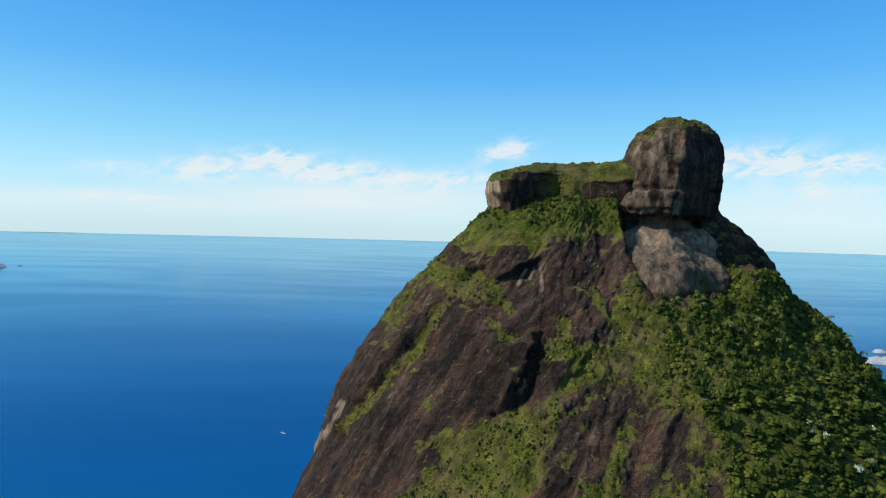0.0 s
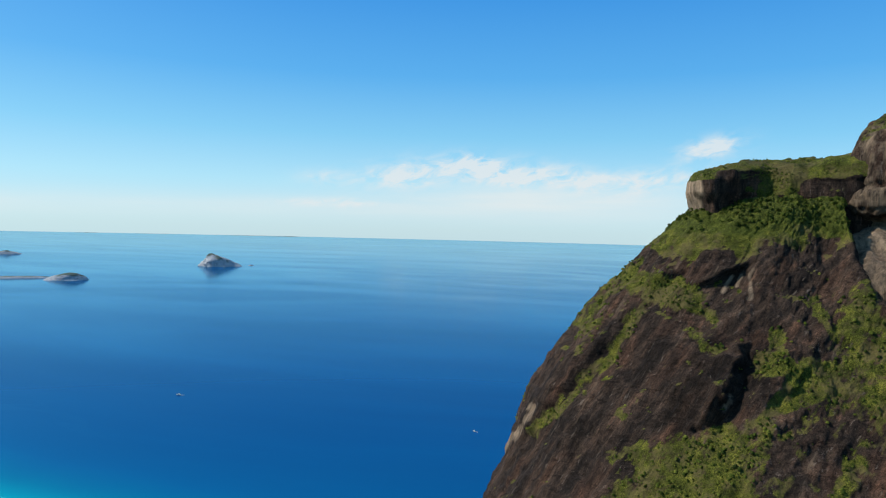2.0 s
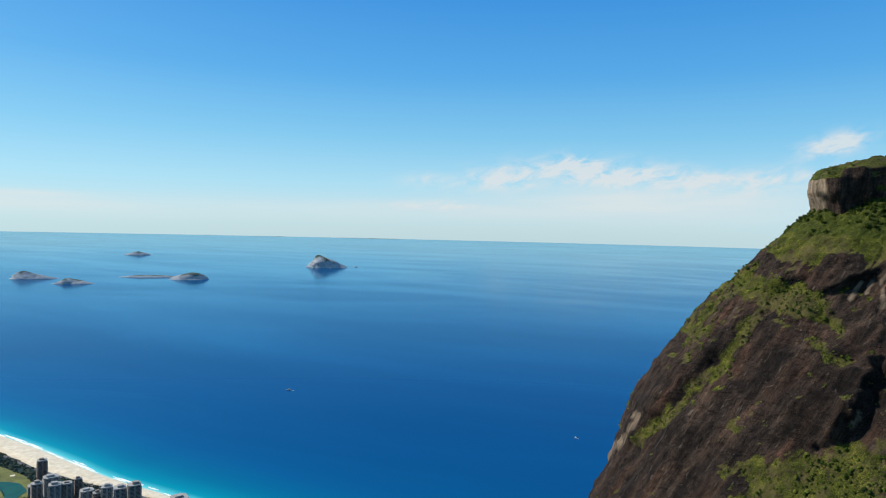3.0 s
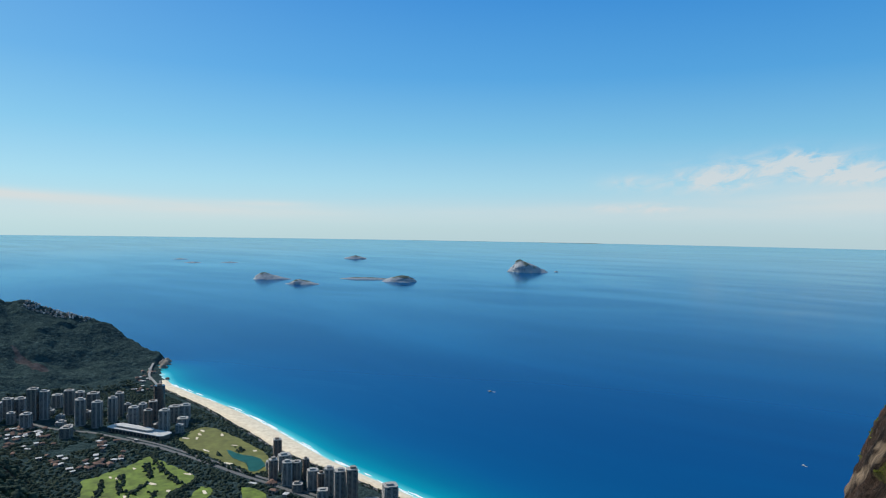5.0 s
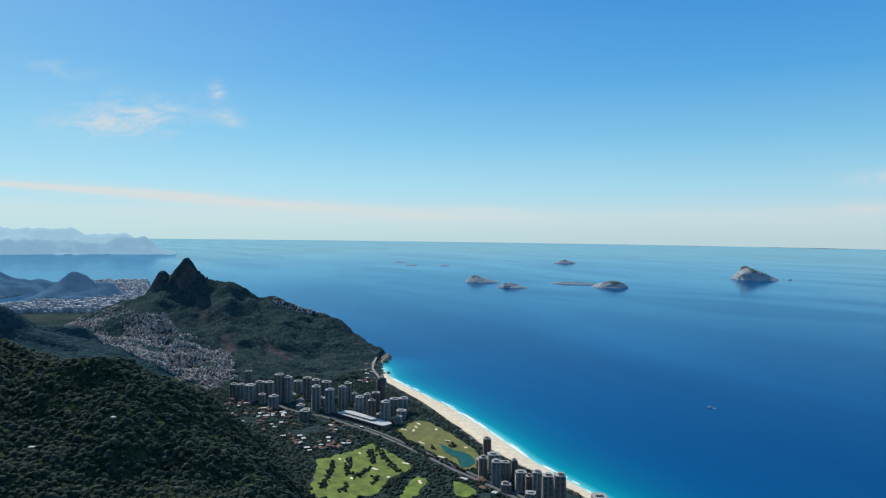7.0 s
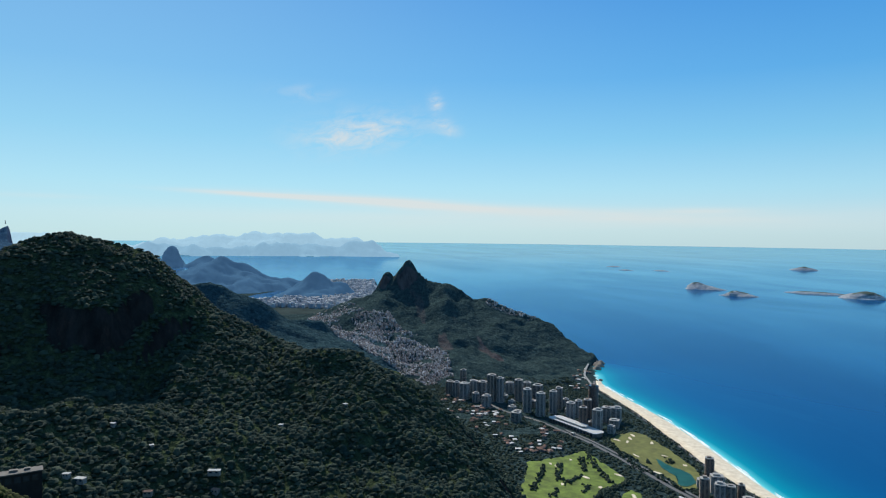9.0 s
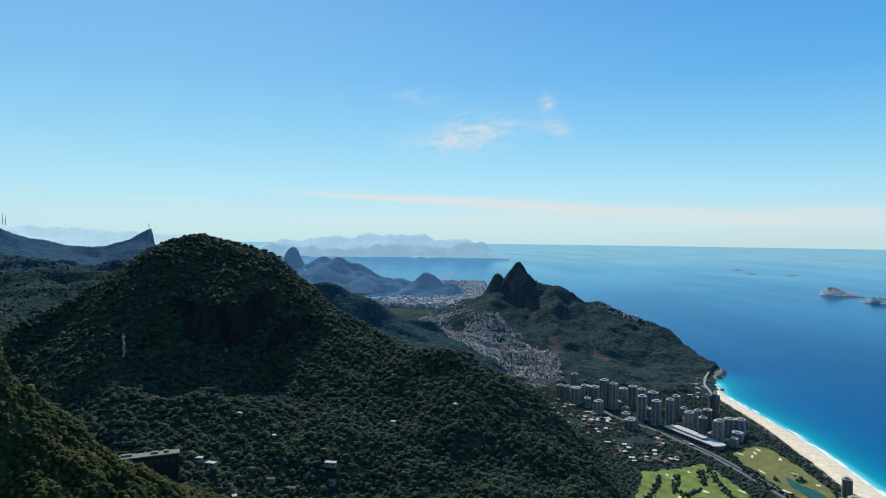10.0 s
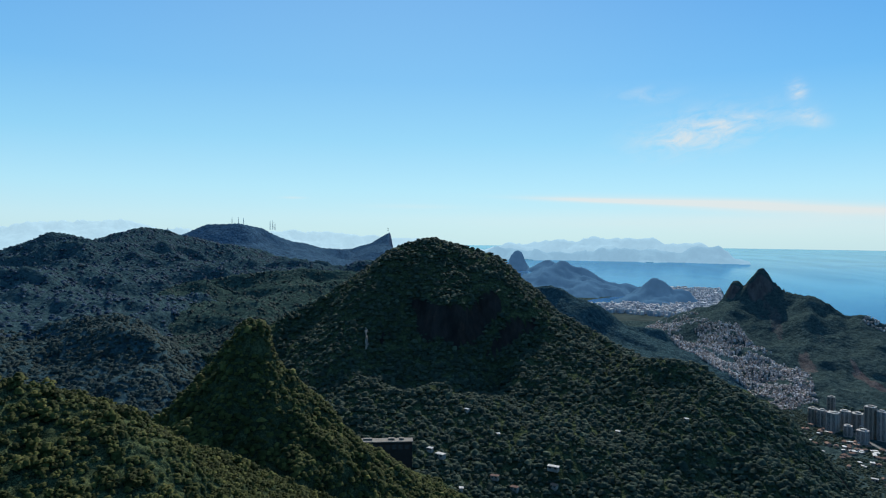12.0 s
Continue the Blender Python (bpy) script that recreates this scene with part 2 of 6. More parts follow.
def rock_grass(name, dark, mid, light, pale=False, canopy=0.0, stone=None, lean_by=0.0):
    def build(nt, bsdf):
        rock, v, run, lean = rock_colours(nt, lean_by=lean_by)
        if stone:
            big = ramp(nt, noise_tex(nt, run, 0.35, 7, 0.7), (0.36, (0.45, 0.43, 0.45)), (0.62, (1.3, 1.28, 1.25)))
            rock = mix(nt, 0.8, rock, mix(nt, 0.9, stone, big, "MULTIPLY"))
        if pale:
            rock = mix(nt, crisp(nt, attr(nt, "stain"), run, 0.9, 0.9, 0.3), rock, mix(nt, 1.0, rock, (0.46, 0.48, 0.50), "MULTIPLY"))
            rock = mix(nt, crisp(nt, attr(nt, "pale"), run, 1.2, 0.8, 0.25), rock, mix(nt, 0.9, (0.33, 0.255, 0.18), ramp(nt, noise_tex(nt, run, 1.6, 7, 0.72), (0.36, (0.25, 0.24, 0.23)), (0.5, (0.75, 0.72, 0.69)), (0.66, (1.3, 1.2, 1.12))), "MULTIPLY"))
        green = green_colours(nt, v, dark, mid, light)
        if pale:
            dry = ramp(nt, noise_tex(nt, v, 0.35, 6, 0.7), (0.46, BLACK), (0.60, WHITE))
            green = mix(nt, mix(nt, 1.0, dry, (0.75,) * 3, "MULTIPLY"), green, mix(nt, 0.7, (0.16, 0.125, 0.055), noise_tex(nt, v, 4.0, 5, 0.7), "MULTIPLY"))
            green = mix(nt, attr(nt, "lush"), green, green_colours(nt, v, (0.026, 0.038, 0.007), (0.055, 0.070, 0.012), (0.10, 0.115, 0.020), 1.6))
        cover = crisp(nt, attr(nt, "veg"), lean, 1.7, 1.9, 0.13) if pale else crisp(nt, attr(nt, "veg"), v, 1.5, 0.9)
        nt.links.new(mix(nt, cover, rock, green), bsdf.inputs["Base Color"])
        h = mix(nt, 0.5, noise_tex(nt, v, 2.4, 9, 0.72), noise_tex(nt, run, 3.0, 7, 0.72))
        if canopy:
            vor = nt.nodes.new("ShaderNodeTexVoronoi")
            nt.links.new(mix(nt, 0.12, v, noise_tex(nt, v, 1.1, 3, 0.6), "ADD"), vor.inputs["Vector"])
            vor.inputs["Scale"].default_value = canopy
            tops = ramp(nt, vor.outputs["Distance"], (0.0, WHITE), (0.75, BLACK))
            h = mix(nt, cover, h, mix(nt, 0.3, tops, noise_tex(nt, v, canopy * 3, 4, 0.7)))
            each = ramp(nt, noise_tex(nt, vor.outputs["Position"], 3.0, 2, 0.5), (0.3, (0.6, 0.62, 0.6)), (0.7, (1.4, 1.35, 1.2)))
            green = mix(nt, 0.8, green, each, "MULTIPLY")
            nt.links.new(mix(nt, cover, rock, green), bsdf.inputs["Base Color"])
        bump(nt, bsdf, h, 0.45 if 0 < canopy < 0.4 else 1.0, (0.45 if canopy == 0.6 else 1.0) if canopy else 0.6)
    return material(name, build, 0.95, 0.0 if canopy else 0.12)


GAVEA = rock_grass("rock_and_grass", (0.024, 0.030, 0.006), (0.064, 0.076, 0.012), (0.132, 0.136, 0.024), True)
GAVEA_WALL = rock_grass("leaning_rock_and_grass", (0.030, 0.037, 0.007), (0.076, 0.085, 0.014), (0.150, 0.148, 0.028), True, lean_by=26.0)
FOREST = rock_grass("forest_slope", (0.025, 0.038, 0.026), (0.041, 0.057, 0.036), (0.062, 0.080, 0.048), canopy=0.75, stone=(0.030, 0.030, 0.030))
# blue haze of distance is put into these four slopes' base colours
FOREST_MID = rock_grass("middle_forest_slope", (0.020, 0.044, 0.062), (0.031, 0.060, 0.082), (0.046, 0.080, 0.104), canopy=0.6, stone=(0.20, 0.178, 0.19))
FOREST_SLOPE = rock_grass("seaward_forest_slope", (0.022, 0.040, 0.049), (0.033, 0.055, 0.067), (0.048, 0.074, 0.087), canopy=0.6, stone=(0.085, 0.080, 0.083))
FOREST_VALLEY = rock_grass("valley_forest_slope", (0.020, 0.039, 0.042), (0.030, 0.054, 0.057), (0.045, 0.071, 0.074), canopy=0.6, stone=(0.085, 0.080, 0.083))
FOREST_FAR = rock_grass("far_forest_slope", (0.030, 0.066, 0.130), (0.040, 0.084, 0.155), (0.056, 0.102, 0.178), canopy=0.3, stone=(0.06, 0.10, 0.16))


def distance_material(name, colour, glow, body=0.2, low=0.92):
    """Mountains on the horizon; many kilometres of haze put into colour and glow."""
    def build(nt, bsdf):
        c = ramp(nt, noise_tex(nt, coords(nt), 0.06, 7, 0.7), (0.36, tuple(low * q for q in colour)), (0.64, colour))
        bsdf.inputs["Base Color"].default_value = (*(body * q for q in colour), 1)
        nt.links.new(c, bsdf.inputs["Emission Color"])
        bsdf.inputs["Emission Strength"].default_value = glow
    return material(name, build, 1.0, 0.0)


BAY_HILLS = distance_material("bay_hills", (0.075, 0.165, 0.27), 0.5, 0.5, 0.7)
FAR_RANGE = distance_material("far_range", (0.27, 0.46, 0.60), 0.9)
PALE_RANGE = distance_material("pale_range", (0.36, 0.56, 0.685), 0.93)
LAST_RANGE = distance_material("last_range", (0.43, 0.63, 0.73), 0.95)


def sea_material():
    """Deep water: its own blue seen from above, the sky's gloss towards the horizon."""
    def build(nt, bsdf):
        long = coords(nt, (0.55, 1.6, 1))
        slick = noise_tex(nt, long, 0.0022, 6, 0.6, 2.0)
        wide = ramp(nt, slick, (0.36, (0.001, 0.037, 0.128)), (0.52, (0.001, 0.047, 0.152)), (0.68, (0.001, 0.064, 0.18)))
        # calm slicks and foam lines drawn out by the current
        line = ramp(nt, noise_tex(nt, coords(nt, (0.7, 1.3, 1)), 0.011, 4, 0.6, 1.2), (0.478, BLACK), (0.5, (0.75,) * 3), (0.522, BLACK))
        where = ramp(nt, noise_tex(nt, coords(nt), 0.0045, 3, 0.5), (0.56, BLACK), (0.70, WHITE))
        wide = mix(nt, mix(nt, 1.0, line, where, "MULTIPLY"), wide, (0.008, 0.085, 0.205))
        shallow = ramp(nt, attr(nt, "shallow"), (0.0, BLACK), (0.24, WHITE))
        turquoise = ramp(nt, attr(nt, "shallow"), (0.0, (0.001, 0.047, 0.152)), (0.22, (0.001, 0.082, 0.205)), (0.4, (0.0, 0.135, 0.235)), (0.72, (0.0, 0.26, 0.32)), (0.92, (0.10, 0.55, 0.54)), (1.0, (0.55, 0.72, 0.62)))
        water, gloss, both, fres = (nt.nodes.new("ShaderNode" + k) for k in ("BsdfDiffuse", "BsdfGlossy", "MixShader", "Fresnel"))
        nt.links.new(mix(nt, shallow, wide, turquoise), water.inputs["Color"])
        gloss.inputs["Color"].default_value = (0.50, 0.82, 0.98, 1)
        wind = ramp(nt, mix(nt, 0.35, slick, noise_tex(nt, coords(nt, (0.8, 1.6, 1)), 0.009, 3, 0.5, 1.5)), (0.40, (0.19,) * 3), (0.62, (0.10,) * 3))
        nt.links.new(mix(nt, attr(nt, "horizon_haze"), wind, (0.075,) * 3), gloss.inputs["Roughness"])      # glossier with distance, standing in for haze at the horizon
        fres.inputs["IOR"].default_value = 1.33
        power, scale = nt.nodes.new("ShaderNodeMath"), nt.nodes.new("ShaderNodeMath")
        power.operation, scale.operation = "POWER", "MULTIPLY"
        nt.links.new(fres.outputs[0], power.inputs[0])
        power.inputs[1].default_value = 1.12
        nt.links.new(power.outputs[0], scale.inputs[0])
        nt.links.new(ramp(nt, slick, (0.38, (0.86,) * 3), (0.62, (0.98,) * 3)), scale.inputs[1])
        nt.links.new(scale.outputs[0], both.inputs[0])
        nt.links.new(water.outputs[0], both.inputs[1])
        nt.links.new(gloss.outputs[0], both.inputs[2])
        nt.links.new(both.outputs[0], nt.nodes["Material Output"].inputs["Surface"])
    return material("sea_water", build, 0.3, 0.3)


SEA = sea_material()
SAND = material("sand", lambda nt, b: nt.links.new(ramp(nt, noise_tex(nt, coords(nt), 0.7, 5, 0.6), (0.3, (0.58, 0.47, 0.33)), (0.7, (0.78, 0.68, 0.52))), b.inputs["Base Color"]), 0.95, 0.1)

# ---- the sea, one sheet to the horizon ----
COAST = [(-1050, -600), (-970, 60), (-938, 93), (-711, 76), (-600, 66), (-520, 48), (-480, 26), (-454, 50), (-430, 80), (-400, 122), (-373, 147), (-354, 155), (-338, 157), (-325, 149), (-300, 138), (-279, 132),
         (-226, 131.3), (-197, 128.5), (-160, 122.7), (-124, 121), (-60, 117), (-30, 112), (110, 120), (2000, 300)]
CX, CY = (np.array(c, float) for c in zip(*COAST))


def coast_y(x):
    return np.interp(x, CX, CY)


def spaced(lo, hi, at, fine, grow):
    """Coordinates from lo to hi, fine near at and wider further off."""
    out = [at]
    for sign, end in ((1, hi), (-1, lo)):
        x = at
        while (end - x) * sign > 0:
            x += sign * (fine + grow * abs(x - at))
            out.append(min(max(x, lo), hi))
    return np.unique(np.array(out))


def build_sea():
    xs, ys = spaced(-4985, 4985, -180, 4.0, 0.06), spaced(-4985, 4985, 128, 0.5, 0.09)
    X, Y = np.meshgrid(xs, ys, indexing="ij")
    X, Y = X.ravel(), Y.ravel()
    d = np.minimum(Y - coast_y(X), 400)
    off = np.maximum(d + 0.6 * vnoise(flat3(X, Y, 0.08)), 0)
    sh = (0.72 * np.exp(-off / 8.5) + 0.28 * np.exp(-off / 70.0)) * step(-350, -300, X)
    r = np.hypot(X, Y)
    k = np.where(r > 4985, 4985 / r, 1.0)
    # the sheet's corners are drawn in to a round horizon
    v = np.stack([X * k, Y * k, np.zeros_like(X)], 1)
    f = grid_faces(len(xs), len(ys))
    ob = mesh_from("water", v, f[:, ::-1], SEA, shallow=sh, horizon_haze=step(150, 2600, r))
    return tagged(ob, "deep blue sea turning turquoise along the sandy beach", "sea", kind="structure")


build_sea()

# ---- the land: one low sheet, on which mountains stand ----
def drop_profile(d, a, w, b):
    """How far the ground has fallen d off a crest: a per unit to w, b per unit beyond, or by tables."""
    if isinstance(a, tuple):
        return np.interp(d, a, w) + b * np.maximum(0, d - a[-1])
    return np.where(d < w, a * d, a * w + b * (d - w))


def ridge_height(X, Y, crest, a, w, b, back=0.0):
    """Height of a ridge: its crest line, falling a per unit to w units off it and b per unit beyond."""
    best = np.full(len(X), -1e9)
    for (x0, y0, z0), (x1, y1, z1) in zip(crest[:-1], crest[1:]):
        ex, ey = x1 - x0, y1 - y0
        q = np.clip(((X - x0) * ex + (Y - y0) * ey) / (ex * ex + ey * ey + 1e-9), 0, 1)
        d = np.hypot(X - x0 - q * ex, Y - y0 - q * ey)
        fall = drop_profile(d, a, w, b)
        if back:
            side = (X - x0) * ey - (Y - y0) * ex < 0
            fall = np.where(side, back * d, fall)
        best = np.maximum(best, z0 + q * (z1 - z0) - fall)
    return best


def build_ground():
    xs, ys = spaced(-1045, 1200, -150, 2.6, 0.025), spaced(-700, 320, 110, 0.9, 0.04)
    X, Y = np.meshgrid(xs, ys, indexing="ij")
    X, Y = X.ravel(), Y.ravel()
    d = coast_y(X) - Y
    z = np.where(d > 0, 0.32 * step(0, 5, d) + 0.01, -2.5 * step(0, 3, -d)) + 0.05 * vnoise(flat3(X, Y, 0.1)) * step(8, 20, d)
    # the valley behind the plain rises inland
    z += step(20, 130, -Y) * 22 * step(330, 120, np.abs(X + 100)) * (d > 0)
    z += 14 * np.exp(-((X + 430) / 60) ** 2 - ((Y - 5) / 45) ** 2)
    f = grid_faces(len(xs), len(ys))
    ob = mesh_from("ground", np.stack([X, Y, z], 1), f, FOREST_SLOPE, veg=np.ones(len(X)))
    return tagged(ob, "low wooded coastal plain and valley floor", "ground", kind="structure")


build_ground()


def terrain(name, crests, box, size, mat, label, rough=2.0, scale=0.06, gully=0.25, rock=(0.9, 1.4), peaks=(), floor=0.0, category="mountain", cut=None, calm=0.8, lumps=0.0, bare=()):
    """A mountain as a height field over box (x0, x1, y0, y1) with cells of the given size."""
    x0, x1, y0, y1 = box
    xs, ys = np.arange(x0, x1, size), np.arange(y0, y1, size)
    X, Y = np.meshgrid(xs, ys, indexing="ij")
    X, Y = X.ravel(), Y.ravel()
    wx, wy = X + 2.5 / scale * 0.06 * vnoise(flat3(X, Y, scale * 1.3, 3)), Y + 2.5 / scale * 0.06 * vnoise(flat3(X, Y, scale * 1.3, 9))
    Z = np.full(len(X), -1e9)
    for c, *fall in crests:
        Z = np.maximum(Z, ridge_height(wx, wy, c, *fall))
    relief = fbm(flat3(X, Y, scale), 5, 0.55)
    top = np.zeros(len(X))
    for c, *_ in crests:
        top = np.maximum(top, np.exp(-(ridge_height(X, Y, [(p[0], p[1], 0) for p in c], 1, 1e6, 1) / (1.6 / scale * 0.1)) ** 2))
    Z = Z + rough * relief * (1 - calm * top) - gully * np.abs(vnoise(flat3(X, Y, scale * 2.2, 5))) * 6 * (1 - calm * top)
    for px, py, pz, reach, fall in peaks:
        d = np.hypot(wx - px, wy - py) * (1 + 0.12 * vnoise(flat3(X, Y, 4 * scale, 2)))
        Z = np.maximum(Z, pz - np.interp(d, reach, fall) - 40 * (d > reach[-1]))
    if cut:
        Z = Z - cut(X, Y)
    Z = np.maximum(Z, floor - 3)
    v = np.stack([X, Y, Z], 1)
    n = grid_normals(v, len(xs), len(ys))
    if lumps:      # tree crowns too far off to stand singly
        v[:, 2] += lumps * (np.abs(vnoise(flat3(X, Y, 0.42, 7))) + 0.5 * vnoise(flat3(X, Y, 0.9, 2)))
    slope = np.hypot(n[:, 0], n[:, 1]) / (np.abs(n[:, 2]) + 1e-3)
    veg = 1 - step(rock[0], rock[1], slope + 0.35 * fbm(flat3(X, Y, scale * 3), 3))
    shaken = flat3(X, Y, scale * 4, 6)
    for bx, by, rx, ry, k in bare:      # bare rock, drawn out down the slope
        q = np.hypot((X - bx) / rx, (Y - by) / ry) + 0.45 * fbm(shaken * [0.5, 2.0, 1.0], 3)
        veg = veg * (1 - k * step(1.15, 0.75, q))
    f = grid_faces(len(xs), len(ys))
    keep = (Z[f] > floor - 2.5).any(1)
    ob = mesh_from(name, v, f[keep], mat, veg=veg)
    tagged(ob, label, category, kind="structure")
    return ob, (xs, ys, Z.reshape(len(xs), len(ys)), veg.reshape(len(xs), len(ys)))


IRM = [(-480, 8.8, 6.6), (-469.6, 18.2, 12.3), (-453.8, 33, 22), (-442.7, 45.5, 30), (-430, 64, 38), (-425.4, 75.2, 38.4), (-418.7, 88.9, 35.4),
       (-408.7, 105.1, 31.0), (-397.2, 120.1, 25.0), (-385.3, 134.1, 20.6), (-373.3, 143.7, 15.0), (-365, 149.5, 8.5), (-354, 154, -1.0)]


def irm_cut(X, Y):
    """The cliff at the sea, and the steep hollow below the main peak."""
    s, w = (X + 430) * 0.989 - (Y - 64) * 0.147, (X + 430) * 0.147 + (Y - 64) * 0.989
    s, w = s + 3 * vnoise(flat3(X, Y, 0.07, 6)), w + 4 * vnoise(flat3(X, Y, 0.06, 8))
    hollow = 8 * step(3, 15, s) * step(85, 22, s) * step(-20, -4, w) * step(24, 6, w) + 4 * step(8, 20, s) * step(80, 34, s) * step(18, 28, w) * step(52, 38, w)
    return hollow + 1.2 * np.maximum(0, Y - coast_y(X) + 5 + 2 * vnoise(flat3(X, Y, 0.1)))


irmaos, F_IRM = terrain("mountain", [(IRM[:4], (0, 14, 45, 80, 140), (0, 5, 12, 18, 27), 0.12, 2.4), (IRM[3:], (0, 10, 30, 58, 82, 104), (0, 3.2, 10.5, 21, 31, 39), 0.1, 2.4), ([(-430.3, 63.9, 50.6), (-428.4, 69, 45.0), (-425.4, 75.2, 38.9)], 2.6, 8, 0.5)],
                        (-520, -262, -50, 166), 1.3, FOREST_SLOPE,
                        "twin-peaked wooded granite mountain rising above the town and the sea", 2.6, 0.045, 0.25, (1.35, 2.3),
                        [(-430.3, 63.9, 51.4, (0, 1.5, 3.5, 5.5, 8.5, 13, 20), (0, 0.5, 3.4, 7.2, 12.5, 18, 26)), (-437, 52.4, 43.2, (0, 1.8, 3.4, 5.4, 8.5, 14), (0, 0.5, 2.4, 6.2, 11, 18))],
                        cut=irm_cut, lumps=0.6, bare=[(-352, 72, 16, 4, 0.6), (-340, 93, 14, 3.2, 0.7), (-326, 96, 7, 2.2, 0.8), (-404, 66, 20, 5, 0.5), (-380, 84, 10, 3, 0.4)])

HILL = [(-122, -138, 28), (-140, -122, 33), (-151, -110, 38.5), (-160, -102, 43.0), (-170, -95, 48.6), (-176.5, -87.4, 53.6), (-181, -80.3, 58.3), (-185.4, -74.9, 62.5), (-187.3, -70.2, 66.0)]
CREST = [(-186.5, -72, 65.0), (-187.3, -70.2, 67.0), (-189.6, -63.8, 68.7), (-190.6, -60.0, 67.6)]
CLIFF = [(-190.6, -60.0, 67.6), (-191.6, -57.3, 66.7), (-192.3, -50.0, 64.6)]
HILL2 = [(-191.9, -39.8, 56.0), (-191, -33.7, 51.0), (-188.6, -22.7, 46.0), (-184.4, -14.5, 42.2), (-177.9, -6.7, 38.6), (-172, 1.7, 39.4), (-169.9, 5.6, 39.4),
         (-167.7, 10.6, 36.4), (-167, 19.3, 33.2), (-169.5, 29.3, 28.2), (-174, 37.5, 21), (-180, 43.7, 13), (-186, 47.8, 4.5)]


def hill_cut(X, Y):
    """The hill's seaward end, and a hollow with a steep back wall under the summit."""
    s, w = (X + 191) * 0.958 + (Y + 57) * 0.286, -(X + 191) * 0.286 + (Y + 57) * 0.958
    w = w + 6 * vnoise(flat3(X, Y, 0.08, 4))
    hollow = 7.5 * step(19, 26, s + 2.5 * vnoise(flat3(X, Y, 0.16)) + 4 * vnoise(flat3(X, Y, 0.06, 3)) + 0.15 * (w + 4)) * step(50, 29, s) * step(-22, 0, w + 0.3 * (s - 28)) * step(20, 6, w)
    return hollow + 0.7 * np.maximum(0, Y - 33 + 3 * vnoise(flat3(X, Y, 0.12)))


hill, F_HILL = terrain("mountain", [(HILL, 0.95, 30, 0.30), (CREST, (0, 6, 13, 44), (0, 2.6, 8.5, 36), 0.3), (CLIFF, (0, 6, 13, 20, 25, 29, 44), (0, 2.6, 8.5, 14.5, 18.5, 30, 37), 0.3), (HILL2, 0.5, 40, 0.30)], (-330, -40, -190, 75), 1.25, FOREST,
                       "rounded mountain under dense dark rainforest with a bare shaded cliff", 1.5, 0.05, 0.2, (1.25, 1.7),
                       cut=hill_cut)
SPIRE = [(-60, -56, 39), (-63.5, -48.5, 46.5), (-66.7, -44.2, 50), (-70.2, -38.4, 48.3), (-71.7, -35.4, 46.5), (-71, -32.1, 43.5), (-69.4, -25.8, 39), (-66, -15, 30)]
spire, F_SPIRE = terrain("mountain", [(SPIRE, 0.75, 12, 0.6)], (-105, -25, -85, 10), 0.5, FOREST, "steep pointed hill under rainforest with a bare rocky tip", 0.7, 0.12, 0.12, (3.4, 4.6),
                         [(-66.7, -44.2, 58.9, (0, 1.4, 2.4, 3.1, 3.9, 5.3, 9, 13, 18), (0, 0.2, 0.9, 3.2, 5.2, 7.4, 11.5, 15.4, 21))])
NEAR = [(-5, -45, 66), (-20, -40, 62.4), (-28.5, -35, 60.2), (-30.2, -33.3, 57), (-34.5, -33.3, 54.6), (-38.4, -32.1, 53), (-45.2, -31.3, 49), (-56, -28, 41), (-68, -22, 31)]
near, F_NEAR = terrain("mountain", [(NEAR, 0.45, 10, 0.75)], (-80, 20, -75, 15), 0.7, FOREST, "near wooded mountain flank falling to the valley", 0.6, 0.1, 0.1, (1.8, 2.4))
RIDGE_A = [(-225, -335, 55), (-250, -312, 62), (-259.5, -304.4, 66.4), (-268.9, -296, 70.2), (-278.4, -287, 69), (-288, -278, 64.5), (-313, -280, 70.4), (-330, -276, 69), (-347, -271, 69), (-372, -262, 60), (-400, -240, 50)]
ridge, F_RA = terrain("mountain", [(RIDGE_A, 0.3, 40, 0.12)], (-440, -80, -400, -80), 1.7, FOREST_MID, "long wooded ridge across the valley, tinted blue for haze", 5.5, 0.022, 1.1, (2.2, 3.0), lumps=0.4)
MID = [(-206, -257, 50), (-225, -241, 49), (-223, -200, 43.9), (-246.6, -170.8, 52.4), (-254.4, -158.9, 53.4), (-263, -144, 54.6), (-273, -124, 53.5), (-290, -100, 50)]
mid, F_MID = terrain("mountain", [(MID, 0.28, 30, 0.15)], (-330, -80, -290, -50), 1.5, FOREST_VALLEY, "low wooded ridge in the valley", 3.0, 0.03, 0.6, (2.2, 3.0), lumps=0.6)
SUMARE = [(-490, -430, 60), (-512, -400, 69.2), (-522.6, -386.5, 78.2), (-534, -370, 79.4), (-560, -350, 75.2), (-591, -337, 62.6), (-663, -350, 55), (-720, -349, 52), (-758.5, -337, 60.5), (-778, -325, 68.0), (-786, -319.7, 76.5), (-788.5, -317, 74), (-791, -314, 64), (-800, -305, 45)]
sumare, F_SU = terrain("mountain", [(SUMARE, 0.6, 30, 0.25)], (-900, -400, -560, -200), 2.2, FOREST_FAR, "distant haze-tinted wooded ridge with masts ending in a sharp peak", 2.2, 0.015, 0.4, (0.9, 1.4),
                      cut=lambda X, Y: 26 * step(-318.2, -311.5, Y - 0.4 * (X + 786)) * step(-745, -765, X))
